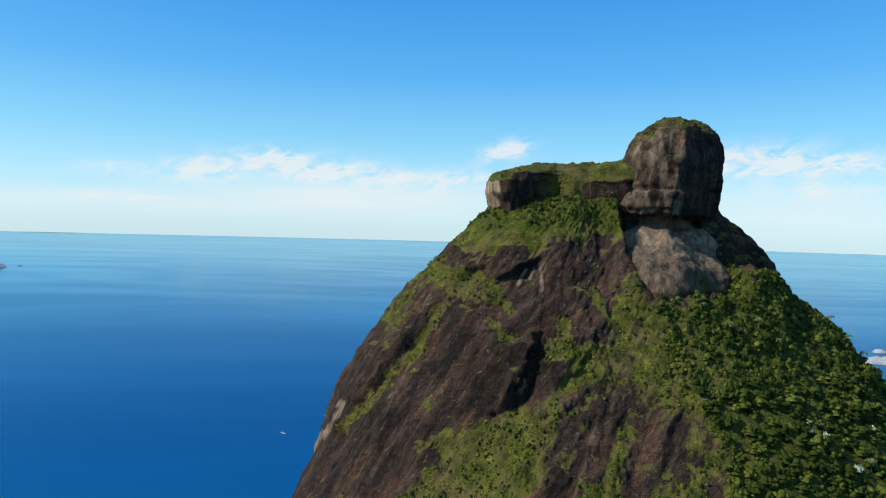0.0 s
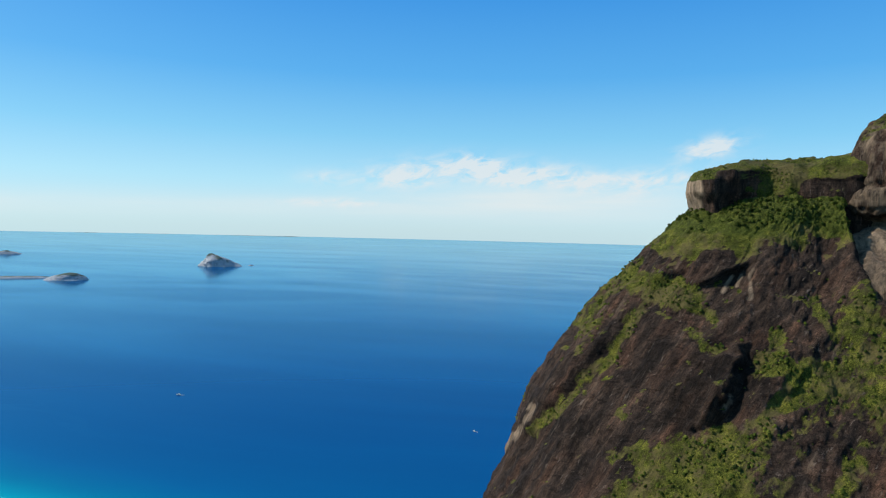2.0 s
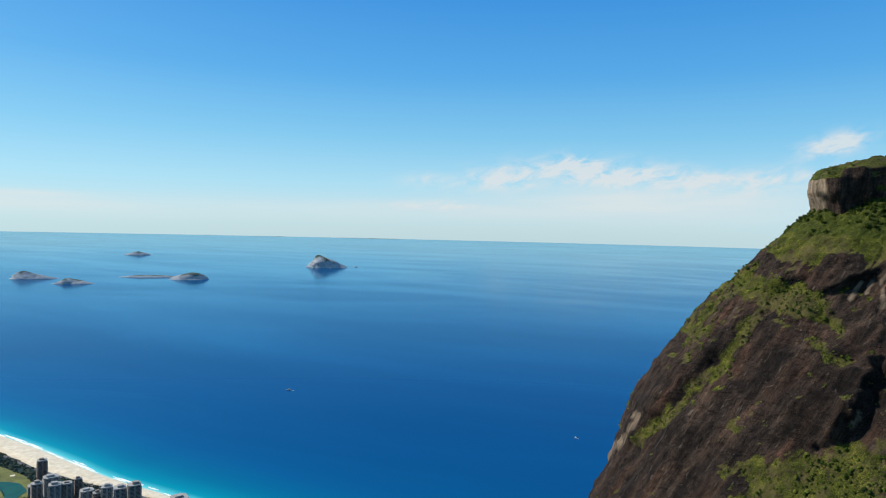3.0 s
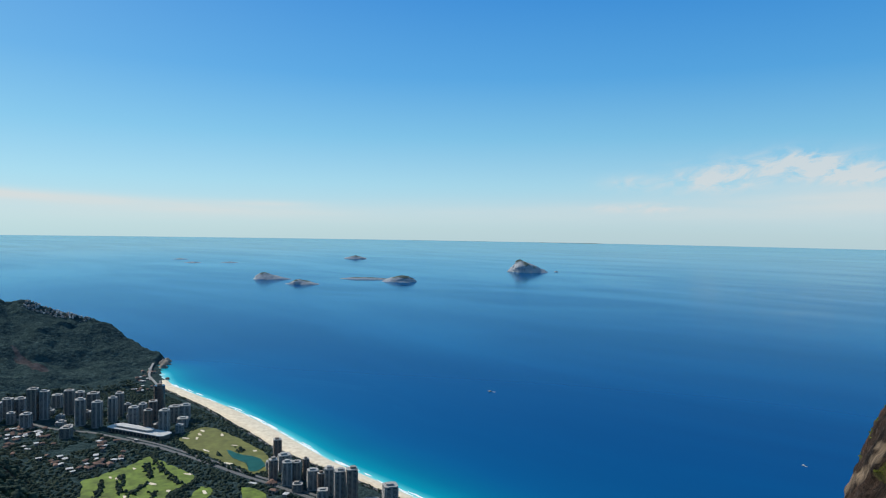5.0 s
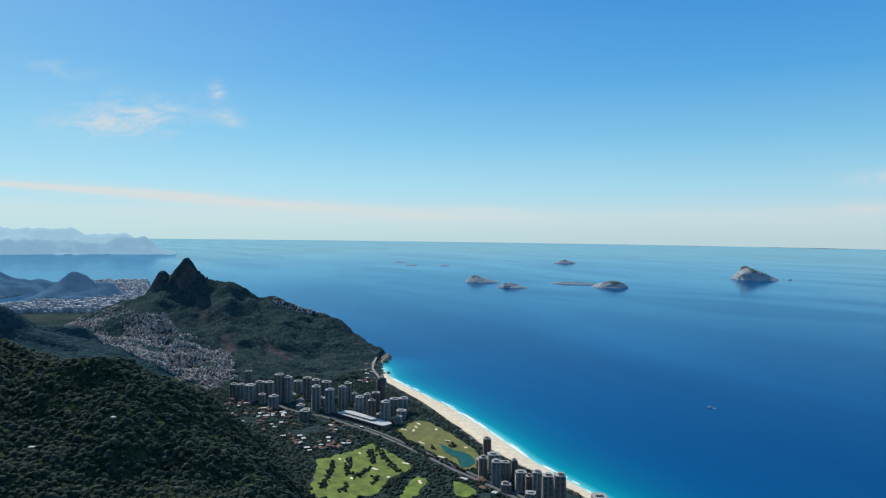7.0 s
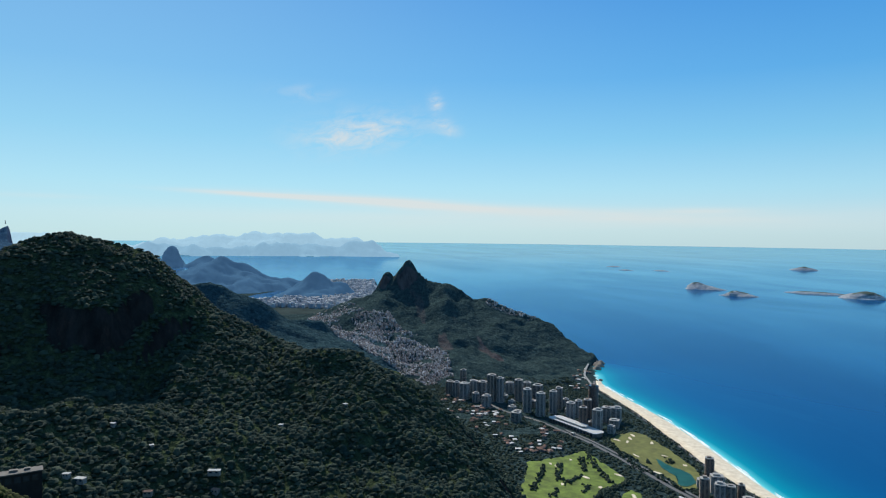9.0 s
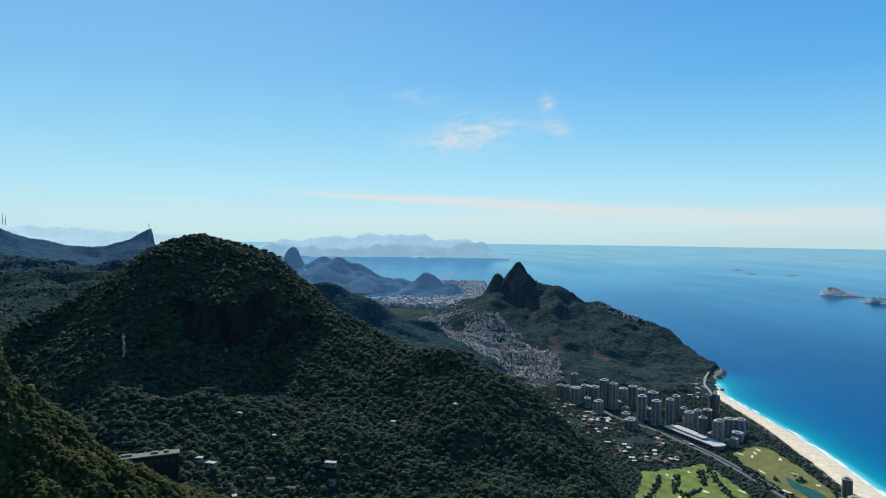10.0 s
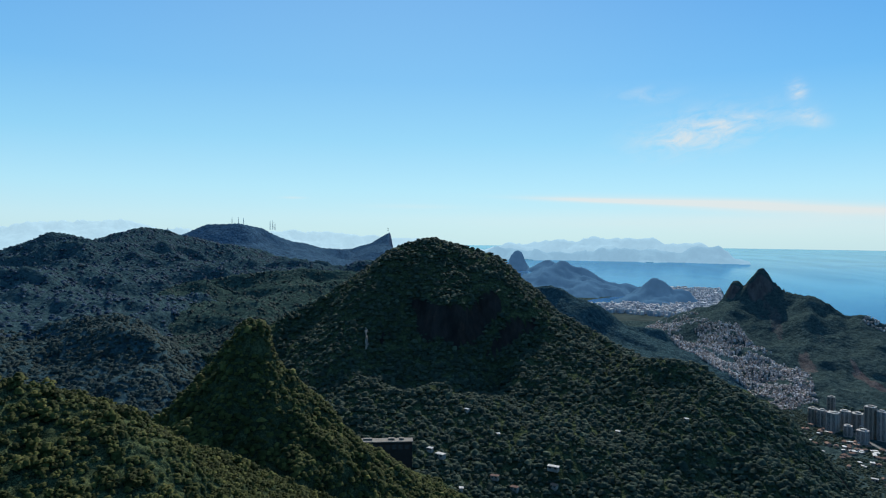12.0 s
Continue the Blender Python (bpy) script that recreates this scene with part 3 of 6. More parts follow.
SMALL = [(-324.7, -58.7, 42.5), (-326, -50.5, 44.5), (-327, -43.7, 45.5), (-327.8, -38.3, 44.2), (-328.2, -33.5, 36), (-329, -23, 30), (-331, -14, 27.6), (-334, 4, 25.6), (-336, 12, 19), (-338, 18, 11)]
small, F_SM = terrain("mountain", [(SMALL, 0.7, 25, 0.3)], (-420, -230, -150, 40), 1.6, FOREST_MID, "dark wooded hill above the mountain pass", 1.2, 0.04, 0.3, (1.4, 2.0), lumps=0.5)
SAUD = [(-881, -183, 6.6), (-867, -150, 23.5), (-851, -125, 31.5), (-843, -107.5, 39.5), (-845, -88.5, 32.5), (-847, -67.6, 22.5), (-849, -40, 14.5), (-850, -13, 10.5)]
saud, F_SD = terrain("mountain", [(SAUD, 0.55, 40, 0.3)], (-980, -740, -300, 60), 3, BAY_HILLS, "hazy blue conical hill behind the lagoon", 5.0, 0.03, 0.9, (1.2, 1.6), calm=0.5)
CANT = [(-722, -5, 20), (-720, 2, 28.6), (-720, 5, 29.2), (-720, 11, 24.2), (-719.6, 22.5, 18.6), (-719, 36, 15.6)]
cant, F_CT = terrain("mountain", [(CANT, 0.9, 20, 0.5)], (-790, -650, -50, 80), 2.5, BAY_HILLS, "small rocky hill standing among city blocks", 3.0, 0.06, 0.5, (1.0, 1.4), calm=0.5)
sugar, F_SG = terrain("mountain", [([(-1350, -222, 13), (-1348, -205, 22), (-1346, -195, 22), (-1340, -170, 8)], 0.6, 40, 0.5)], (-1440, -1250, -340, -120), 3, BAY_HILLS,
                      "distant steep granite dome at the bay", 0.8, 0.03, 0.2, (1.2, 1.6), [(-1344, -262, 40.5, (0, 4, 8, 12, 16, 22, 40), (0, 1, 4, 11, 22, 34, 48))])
# mountains beyond the bay
FARS = [(-2100, -560, 20), (-2142, -504, 34), (-2166, -387, 55), (-2182, -283, 62), (-2193, -176, 68), (-2198, -103, 76), (-2200, -29, 64), (-2200, 45, 59), (-2194, 158, 56), (-2190, 190, 30)]
NITE = [(-1940, -480, 25), (-1950, -443, 40), (-1974, -320, 34), (-1987, -225, 20), (-1998, -93, 35), (-2000, -10, 43), (-1999, 58, 36), (-1997, 109, 40), (-1992, 181, 46), (-1988, 220, 24), (-1986, 236, 4)]
LAST = [(-1700, -2440, 80), (-1877, -2340, 95), (-2017, -2220, 119), (-2188, -2053, 124), (-2273, -1958, 94), (-2450, -1720, 84), (-2606, -1486, 93), (-2688, -1332, 77), (-2741, -1218, 70), (-2800, -900, 60)]
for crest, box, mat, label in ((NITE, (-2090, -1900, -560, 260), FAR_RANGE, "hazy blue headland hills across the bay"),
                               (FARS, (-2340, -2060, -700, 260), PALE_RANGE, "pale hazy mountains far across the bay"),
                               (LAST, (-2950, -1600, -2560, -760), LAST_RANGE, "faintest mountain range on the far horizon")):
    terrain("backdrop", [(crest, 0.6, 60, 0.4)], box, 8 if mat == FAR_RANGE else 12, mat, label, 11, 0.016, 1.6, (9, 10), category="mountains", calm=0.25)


# ---- lofted rock: level rings whose reach is given in six directions ----
def loft(levels, centre, n, m):
    """Rings from (z, right, front-right, front, front-left, left, back) reaches about centre; m rings of n points."""
    dirs = np.radians([0, 315, 270, 225, 180, 90])
    order = np.argsort(dirs % (2 * np.pi))
    lv = np.array(levels, float)
    zs = lv[:, 0]
    zz = np.interp(np.linspace(0, 1, m), np.linspace(0, 1, len(zs)), zs)
    th = np.linspace(0, 2 * np.pi, n, endpoint=False)
    th = th - 0.6 * np.cos(th)          # closer set on the front than behind
    R = np.zeros((m, n))
    ang = np.concatenate([[dirs[order][-1] % (2 * np.pi) - 2 * np.pi], dirs[order] % (2 * np.pi), [2 * np.pi + dirs[order][0] % (2 * np.pi)]])
    for k, z in enumerate(zz):
        r = np.array([np.interp(z, zs, lv[:, 1 + c]) for c in order])
        rr = np.concatenate([[r[-1]], r, [r[0]]])
        # smooth the corners between the six directions
        s = np.interp(th, ang, rr, period=2 * np.pi)
        for _ in range(max(1, n // 24)):
            s = (np.roll(s, 1) + s + np.roll(s, -1)) / 3
        R[k] = s
    for _ in range(max(1, m // 40)):
        R[1:-1] = (R[:-2] + R[1:-1] + R[2:]) / 3
    X = centre[0] + R * np.cos(th)[None]
    Y = centre[1] + R * np.sin(th)[None]
    return np.stack([X, Y, np.repeat(zz[:, None], n, 1)], -1)


def loft_mesh(name, g, mat, parent, disp, vegf, label="", palef=None, lushf=None, stainf=None):
    m, n, _ = g.shape
    ext = np.concatenate([g[:, -1:], g, g[:, :1]], 1)
    nor = np.cross(np.gradient(ext, axis=1), np.gradient(ext, axis=0))[:, 1:-1].reshape(-1, 3)
    nor /= np.linalg.norm(nor, axis=1)[:, None] + 1e-9
    v = g.reshape(-1, 3)
    v = v + nor * disp(v, nor)[:, None]
    ext = v.reshape(m, n, 3)
    ext = np.concatenate([ext[:, -1:], ext, ext[:, :1]], 1)
    nor = np.cross(np.gradient(ext, axis=1), np.gradient(ext, axis=0))[:, 1:-1].reshape(-1, 3)
    nor /= np.linalg.norm(nor, axis=1)[:, None] + 1e-9
    veg = vegf(v, nor)
    pale = palef(v, nor) if palef else np.zeros(len(v))
    lush = lushf(v, nor) if lushf else np.zeros(len(v))
    stain = stainf(v, nor) if stainf else np.zeros(len(v))
    f = grid_faces(m, n, True)
    ob = mesh_from(name, v, f, mat, parent, label, veg=veg, pale=pale, lush=lush, stain=stain)
    return ob, v.reshape(m, n, 3), veg.reshape(m, n), nor.reshape(m, n, 3)


gavea = tagged(new("rock_mountain"), "huge gneiss mountain with a flat grassy top and a square rock head", "mountain")
BODY = [(-3, 86, 82, 70, 56, 54, 65), (15, 72, 66, 52, 45, 48, 55), (32, 57, 49, 36, 34, 40.6, 44), (40, 50, 41, 29, 29, 37, 38), (48, 42, 33, 23, 24, 33.5, 32),
        (55, 37, 26, 18, 19, 28.4, 26), (62, 30.2, 20, 13, 14, 23.8, 20), (68, 24.6, 14.5, 8.5, 10.5, 18.6, 15), (72.5, 18.6, 10.5, 6.0, 8.2, 13.6, 12), (74, 12, 8, 4, 5, 9, 8), (74.5, 0.1, 0.1, 0.1, 0.1, 0.1, 0.1)]


# edges of the great slabs, from the top down, in (x, z) across the wall; the slab on the sea side stands proud:
# height, reach of the slab behind its edge
EDGES = [
    ([(1.2, 61.5), (-0.8, 59.1), (-3.2, 55.1), (-6.3, 51.6), (-9.8, 47.6), (-13.8, 42.2), (-18.5, 33.5)], 1.5, 7.0),
    ([(11.6, 58.8), (10.8, 54.8), (8.4, 50.9), (5.6, 48.0)], 2.2, 6.5),
    ([(21.0, 62.0), (18.8, 58.4), (16.0, 54.9), (13.0, 52.6), (9.2, 49.4)], 0.75, 4.0),
    ([(13.6, 66.7), (9.1, 64.6), (5.8, 62.9)], 1.5, 2.4),
    ([(6.4, 65.6), (3.4, 64.4), (0.5, 62.6)], 0.7, 1.6),
    ([(17.5, 53.0), (13.6, 50.0), (10.0, 47.6)], 0.35, 1.6),
    ([(26.5, 52.0), (24.2, 49.6), (22.5, 47.0)], 0.4, 2.6),
    ([(21.5, 48.5), (19.0, 45.5), (17.0, 42.0)], 0.4, 2.6),
    ([(-1.0, 53.5), (-3.0, 50.0), (-7.0, 45.0), (-10.0, 40.0)], 0.45, 2.5)]
# where the bare wall ends and the grassy slope begins
SLOPE_Z, SLOPE_X = (33, 38, 42, 47, 50, 52.6, 54.9, 58.4, 62, 68), (-9, -4.5, -0.5, 5, 9.6, 13.2, 16.2, 19.2, 22.5, 28)
# grass and bushes on the wall: from (x, z) to (x, z), half width, weight
GREENS = [(5.5, 61.6, -1.0, 63.4, 1.7, 0.95), (8.5, 60.4, 4.0, 61.0, 0.8, 0.85), (-2.0, 65.0, -7.0, 57.4, 1.4, 0.62), (0.9, 60.6, -4.6, 52.3, 0.75, 0.8),
          (-4.6, 52.3, -12.4, 43.4, 0.8, 0.74), (9.8, 48.4, 5.0, 46.8, 1.5, 1.0), (5.0, 46.6, -3.0, 38.0, 1.7, 0.95), (17.2, 54.6, 9.6, 47.6, 1.1, 0.92),
          (9.6, 47.4, 3.0, 40.5, 1.5, 0.9), (24.0, 60.0, 24.4, 55.2, 4.2, 0.95), (13.6, 55.6, 12.4, 55.2, 0.8, 0.7), (8.4, 57.4, 6.6, 57.2, 0.6, 0.7)]
# bare brown slabs in the grassy slope
BARES = [(22.0, 52.0, 23.6, 52.4, 1.6), (25.2, 50.6, 24.0, 49.0, 1.2), (22.8, 47.6, 19.6, 44.4, 2.0), (16.6, 47.6, 14.6, 45.0, 1.4), (12.4, 49.6, 10.0, 47.6, 0.6), (20.6, 59.4, 19.0, 55.6, 0.8), (12.0, 42.4, 9.5, 40.0, 1.3)]


def across(v, amount=0.9, scale=0.35):
    """Places across the wall, a little shaken, so that no line runs straight."""
    return v[:, 0] + amount * fbm(v * scale, 3), v[:, 2] + amount * fbm(v * scale + 40, 3)


def capsule(x, z, x0, z0, x1, z1):
    ex, ez = x1 - x0, z1 - z0
    q = np.clip(((x - x0) * ex + (z - z0) * ez) / (ex * ex + ez * ez), 0, 1)
    return np.hypot(x - x0 - q * ex, z - z0 - q * ez)


def edge_distance(x, z, line):
    """Distance from a broken line, positive on its proud side, and the way along it from 0 to 1."""
    best, sign, along, n = np.full(len(x), 1e9), np.ones(len(x)), np.zeros(len(x)), len(line) - 1
    for i, ((x0, z0), (x1, z1)) in enumerate(zip(line[:-1], line[1:])):
        ex, ez = x1 - x0, z1 - z0
        q = np.clip(((x - x0) * ex + (z - z0) * ez) / (ex * ex + ez * ez), 0, 1)
        d = np.hypot(x - x0 - q * ex, z - z0 - q * ez)
        near = d < best
        best, along = np.where(near, d, best), np.where(near, (i + q) / n, along)
        sign = np.where(near, np.sign(ez * (x - x0) - ex * (z - z0)), sign)
    return best * sign, along


def slabs(v):
    x, z = across(v, 0.55, 0.5)
    out = np.zeros(len(v))
    for line, high, reach in EDGES:
        d, along = edge_distance(x, z, line)
        out += high * np.exp(-np.maximum(d, 0) / reach) * step(-0.5, 0.1, d) * np.sin(np.pi * np.clip(0.02 + 0.96 * along, 0, 1)) ** 0.9
    return out * (v[:, 1] < 96)


def greens(v):
    x, z = across(v, 0.7)
    out = np.zeros(len(v))
    for x0, z0, x1, z1, w, k in GREENS:
        out = np.maximum(out, k * step(1.45 * w, 0.55 * w, capsule(x, z, x0, z0, x1, z1)))
    return out * (v[:, 1] < 100)


def bares(v):
    x, z = across(v, 0.7)
    out = np.zeros(len(v))
    for x0, z0, x1, z1, w in BARES:
        out = np.maximum(out, step(1.4 * w, 0.5 * w, capsule(x, z, x0, z0, x1, z1)))
    return out


def streaks_and_lit_rib(v):
    """Pale mineral streaks below ledges, following the fall of the wall, and a rib painted sunlit."""
    u = v[:, 0] - 0.49 * v[:, 2]
    s = vnoise(np.stack([u * 1.5, v[:, 1] * 0.15, v[:, 2] * 0.05], 1)) + 0.5 * vnoise(np.stack([u * 2.2, v[:, 1] * 0.15, v[:, 2] * 0.08 + 7], 1))
    pale = 0.34 * step(0.5, 1.0, s + 0.35 * vnoise(v * 0.12))
    # wet streaks under the long crack; the rib at the sea is painted sunlit
    x, z = across(v, 0.35, 0.6)
    for x0, z0, x1, z1, w in ((10.4, 64.6, 9.6, 62.6, 0.35), (12.6, 65.4, 12.0, 62.2, 0.28), (11.4, 64.8, 11.0, 63.4, 0.25), (16.4, 56.2, 15.6, 54.4, 0.3), (-12.5, 46.0, -18.0, 37.0, 0.5), (9.6, 52.6, 8.8, 51.2, 0.4)):
        pale = np.maximum(pale, 0.62 * step(1.5 * w, 0.3 * w, capsule(x, z, x0, z0, x1, z1)))
    return pale


def dark_stain(v):
    """Black algae on the wet middle of the wall, and where water runs below the terrace."""
    x, z = across(v, 1.6, 0.2)
    out = np.zeros(len(v))
    for x0, z0, x1, z1, w, k in ((12.5, 58.5, 6.0, 52.0, 3.6, 0.9), (17.5, 64.5, 15.0, 59.0, 2.4, 0.25), (4.0, 52.0, 3.0, 49.0, 2.0, 0.6), (-4.5, 57.0, -9.0, 51.0, 1.6, 0.5)):
        out = np.maximum(out, k * step(1.5 * w, 0.4 * w, capsule(x, z, x0, z0, x1, z1)))
    return out * (0.75 + 0.4 * vnoise(v * [0.8, 0.8, 0.12]))


def body_disp(v, n):
    big = fbm(v * [0.05, 0.05, 0.035], 2)
    lean = np.stack([(v[:, 0] - 0.62 * v[:, 2]), v[:, 1], v[:, 2]], 1)
    ribs = vnoise(lean * [0.22, 0.05, 0.03]) + 0.5 * vnoise(lean * [0.55, 0.1, 0.05] + 9)
    fine = fbm(lean * [0.6, 0.3, 0.16], 4, 0.6)
    ledges = np.abs(vnoise(v * [0.12, 0.12, 0.5] + 5))
    crags = fbm(v * [0.9, 0.9, 0.35], 4, 0.6)
    bench = vnoise(np.stack([v[:, 0] * 0.25, v[:, 1] * 0.25, (v[:, 2] + 0.35 * v[:, 0]) * 0.9], 1))
    return 0.75 * big + 0.42 * ribs + 0.24 * fine - 0.3 * ledges + 0.9 * slabs(v) + 0.2 * crags + 0.16 * bench + 0.1


def forest_part(v):
    """Where the shoulder is wooded, and the dark belt below the plateau's cliff."""
    x, z = v[:, 0], v[:, 2]
    nz = fbm(v * 0.16, 3, 0.6)
    return np.maximum(step(24, 31, x + 0.3 * (z - 60) + 5 * nz) * step(67.5, 65.5, z - 3 * step(35, 37, x)), step(69.2, 70.4, z + 1.5 * nz) * step(25, 23, x))


def body_veg(v, n):
    x, z = v[:, 0], v[:, 2]
    nz = fbm(v * 0.16, 5, 0.6)
    fine = fbm(v * 0.7, 4, 0.6)
    line = np.interp(z, SLOPE_Z, SLOPE_X)
    down = fbm(np.stack([(x - 0.75 * z) * 0.42, v[:, 1] * 0.15, z * 0.07], 1), 4, 0.6)      # strips that run down the slope
    right = step(-0.6, 1.6, x - line + 1.6 * nz + 0.8 * fine) * np.clip(0.48 + 0.3 * nz + 0.6 * down + 0.45 * fine + 0.022 * (x - line), 0, 1)
    forest = step(26, 30.5, x + 0.3 * (z - 60) + 3 * nz)
    forest = forest * (1 - 0.8 * step(36, 38, x) * step(62.5, 65, z + nz))
    edge = np.interp(x, (-12, -2, 2, 9, 14, 18, 22, 24), (66.5, 66.0, 67.2, 67.4, 68.0, 68.6, 69.4, 70))
    high = step(-0.7, 0.8, z - edge + 1.3 * nz + 1.0 * fine)
    spots = step(0.75, 1.0, nz + 0.5 * fine) * 0.7
    ledge = step(0.82, 0.98, n[:, 2] + 0.25 * fine)
    neck = step(35, 33, x) * step(23.2, 24.2, x) * step(61, 63.5, z + 1.5 * nz)
    grow = np.maximum.reduce([right * (1 - 0.9 * bares(v)), forest, high, spots, ledge * 0.85, greens(v) * np.clip(0.9 + 0.35 * fine, 0, 1)])
    return np.clip(grow * (1 - neck), 0, 1)


body_grid = loft(BODY, (20, 92), 520, 380)
_x, _z = body_grid[..., 0], body_grid[..., 2]
_m = step(22.3, 24.6, _x) * step(38.5, 36, _x)
_z = _z - _m * 0.8 * np.maximum(0, _z - 62.0)     # a shelf, on which the rock head stands
body_grid[..., 2] = _z - 0.8 * step(35, 38, _x) * np.maximum(0, _z - 65.0)

body, G_BODY, V_BODY, N_BODY = loft_mesh("slope", body_grid, GAVEA_WALL, gavea, body_disp, body_veg, "steep rock wall with grass ledges and forest",
                                          lambda v, n: np.maximum(0.9 * streaks_and_lit_rib(v), step(34.5, 32.5, v[:, 0]) * step(23, 24.5, v[:, 0]) * step(58.5, 64, v[:, 2] + vnoise(v * 0.4)) * 0.36),
                                          lambda v, n: forest_part(v) * 0.9, lambda v, n: dark_stain(v))



def loft_plan(plan, centre, levels, n, m, round_off=5):
    """Rings after a plan outline, by levels of (z, scale, shift x, shift y)."""
    P = np.array(plan, float) - centre
    closed = np.concatenate([P, P[:1]])
    s = np.concatenate([[0], np.cumsum(np.hypot(*np.diff(closed, axis=0).T))])
    t = np.linspace(0, s[-1], n, endpoint=False)
    ring = np.stack([np.interp(t, s, closed[:, 0]), np.interp(t, s, closed[:, 1])], 1)
    for _ in range(round_off):
        ring = (np.roll(ring, 1, 0) + ring + np.roll(ring, -1, 0)) / 3
    lv = np.array(levels, float)
    q = np.linspace(0, 1, m)
    qs = np.concatenate([[0], np.cumsum(np.hypot(np.diff(lv[:, 0]), 6 * np.diff(lv[:, 1])))])
    z, k, dx, dy = (np.interp(q, qs / qs[-1], lv[:, c]) for c in range(4))
    X = centre[0] + ring[None, :, 0] * k[:, None] + dx[:, None]
    Y = centre[1] + ring[None, :, 1] * k[:, None] + dy[:, None]
    return np.stack([X, Y, np.repeat(z[:, None], n, 1)], -1)


TABLE_PLAN = [(5.8, 92.5), (6.1, 89.2), (8.2, 87.4), (12.0, 88.6), (15.0, 90.6), (19.5, 89.2), (24.0, 86.2), (29.0, 88.0), (32.0, 97.0), (27.0, 105.0), (12.0, 105.0), (6.8, 99.0)]
table, G_TAB, V_TAB, N_TAB = loft_mesh("plateau", loft_plan(TABLE_PLAN, (18, 95), [(68, 0.92, 0.6, 1.0), (71.5, 0.95, 0.4, 0.6), (73.2, 0.97, 0.1, 0.5), (74.6, 1.0, 0, 0), (76.2, 1.0, 0.1, 0), (77.3, 0.95, 0.5, 0.3), (77.9, 0.82, 1, 1), (78.6, 0.4, 0, 3), (78.8, 0.01, 0, 3)], 220, 90), GAVEA, gavea,
                                      lambda v, n: 0.45 * fbm(v * [0.4, 0.4, 0.12], 5) + 0.25 * vnoise(v * [0.9, 0.9, 0.1]) + np.clip(0.07 * (v[:, 0] - 8), 0, 1.5) * step(75, 77, v[:, 2]) * n[:, 2] + 1.1 * step(13, 16.5, v[:, 0]) * step(24, 21.5, v[:, 0]) * step(77.6, 72, v[:, 2]),
                                      lambda v, n: step(0.30, 0.6, n[:, 2] + 0.3 * fbm(v * 0.4, 3) + (0.62 + 0.6 * vnoise(v * 0.5 + 3)) * step(11.5, 15.5, v[:, 0] + vnoise(v * 0.4)) * (1 - 0.9 * step(17.5, 19, v[:, 0] + 1.5 * vnoise(v * 0.3)) * step(76.6, 75.6, v[:, 2])) + 0.8 * np.exp(-((v[:, 0] - 15.3 - 0.6 * (v[:, 2] - 75)) / 1.3) ** 2)), "flat grassy top above dark overhanging cliff",
                                      # brightness of the sun-facing left end is put into the rock's pale tone
                                      lambda v, n: step(8.6, 6.6, v[:, 0] + vnoise(v * 0.8)) * 0.8)
HEAD_PLAN = [(24.5, 92.5), (24.0, 89.0), (25.0, 86.6), (27.4, 85.2), (30.0, 84.3), (30.9, 85.0), (33.2, 86.8), (36.2, 88.6), (37.8, 90.2), (38.4, 93.0), (37.6, 97.0), (33.0, 99.5), (27.0, 98.5)]
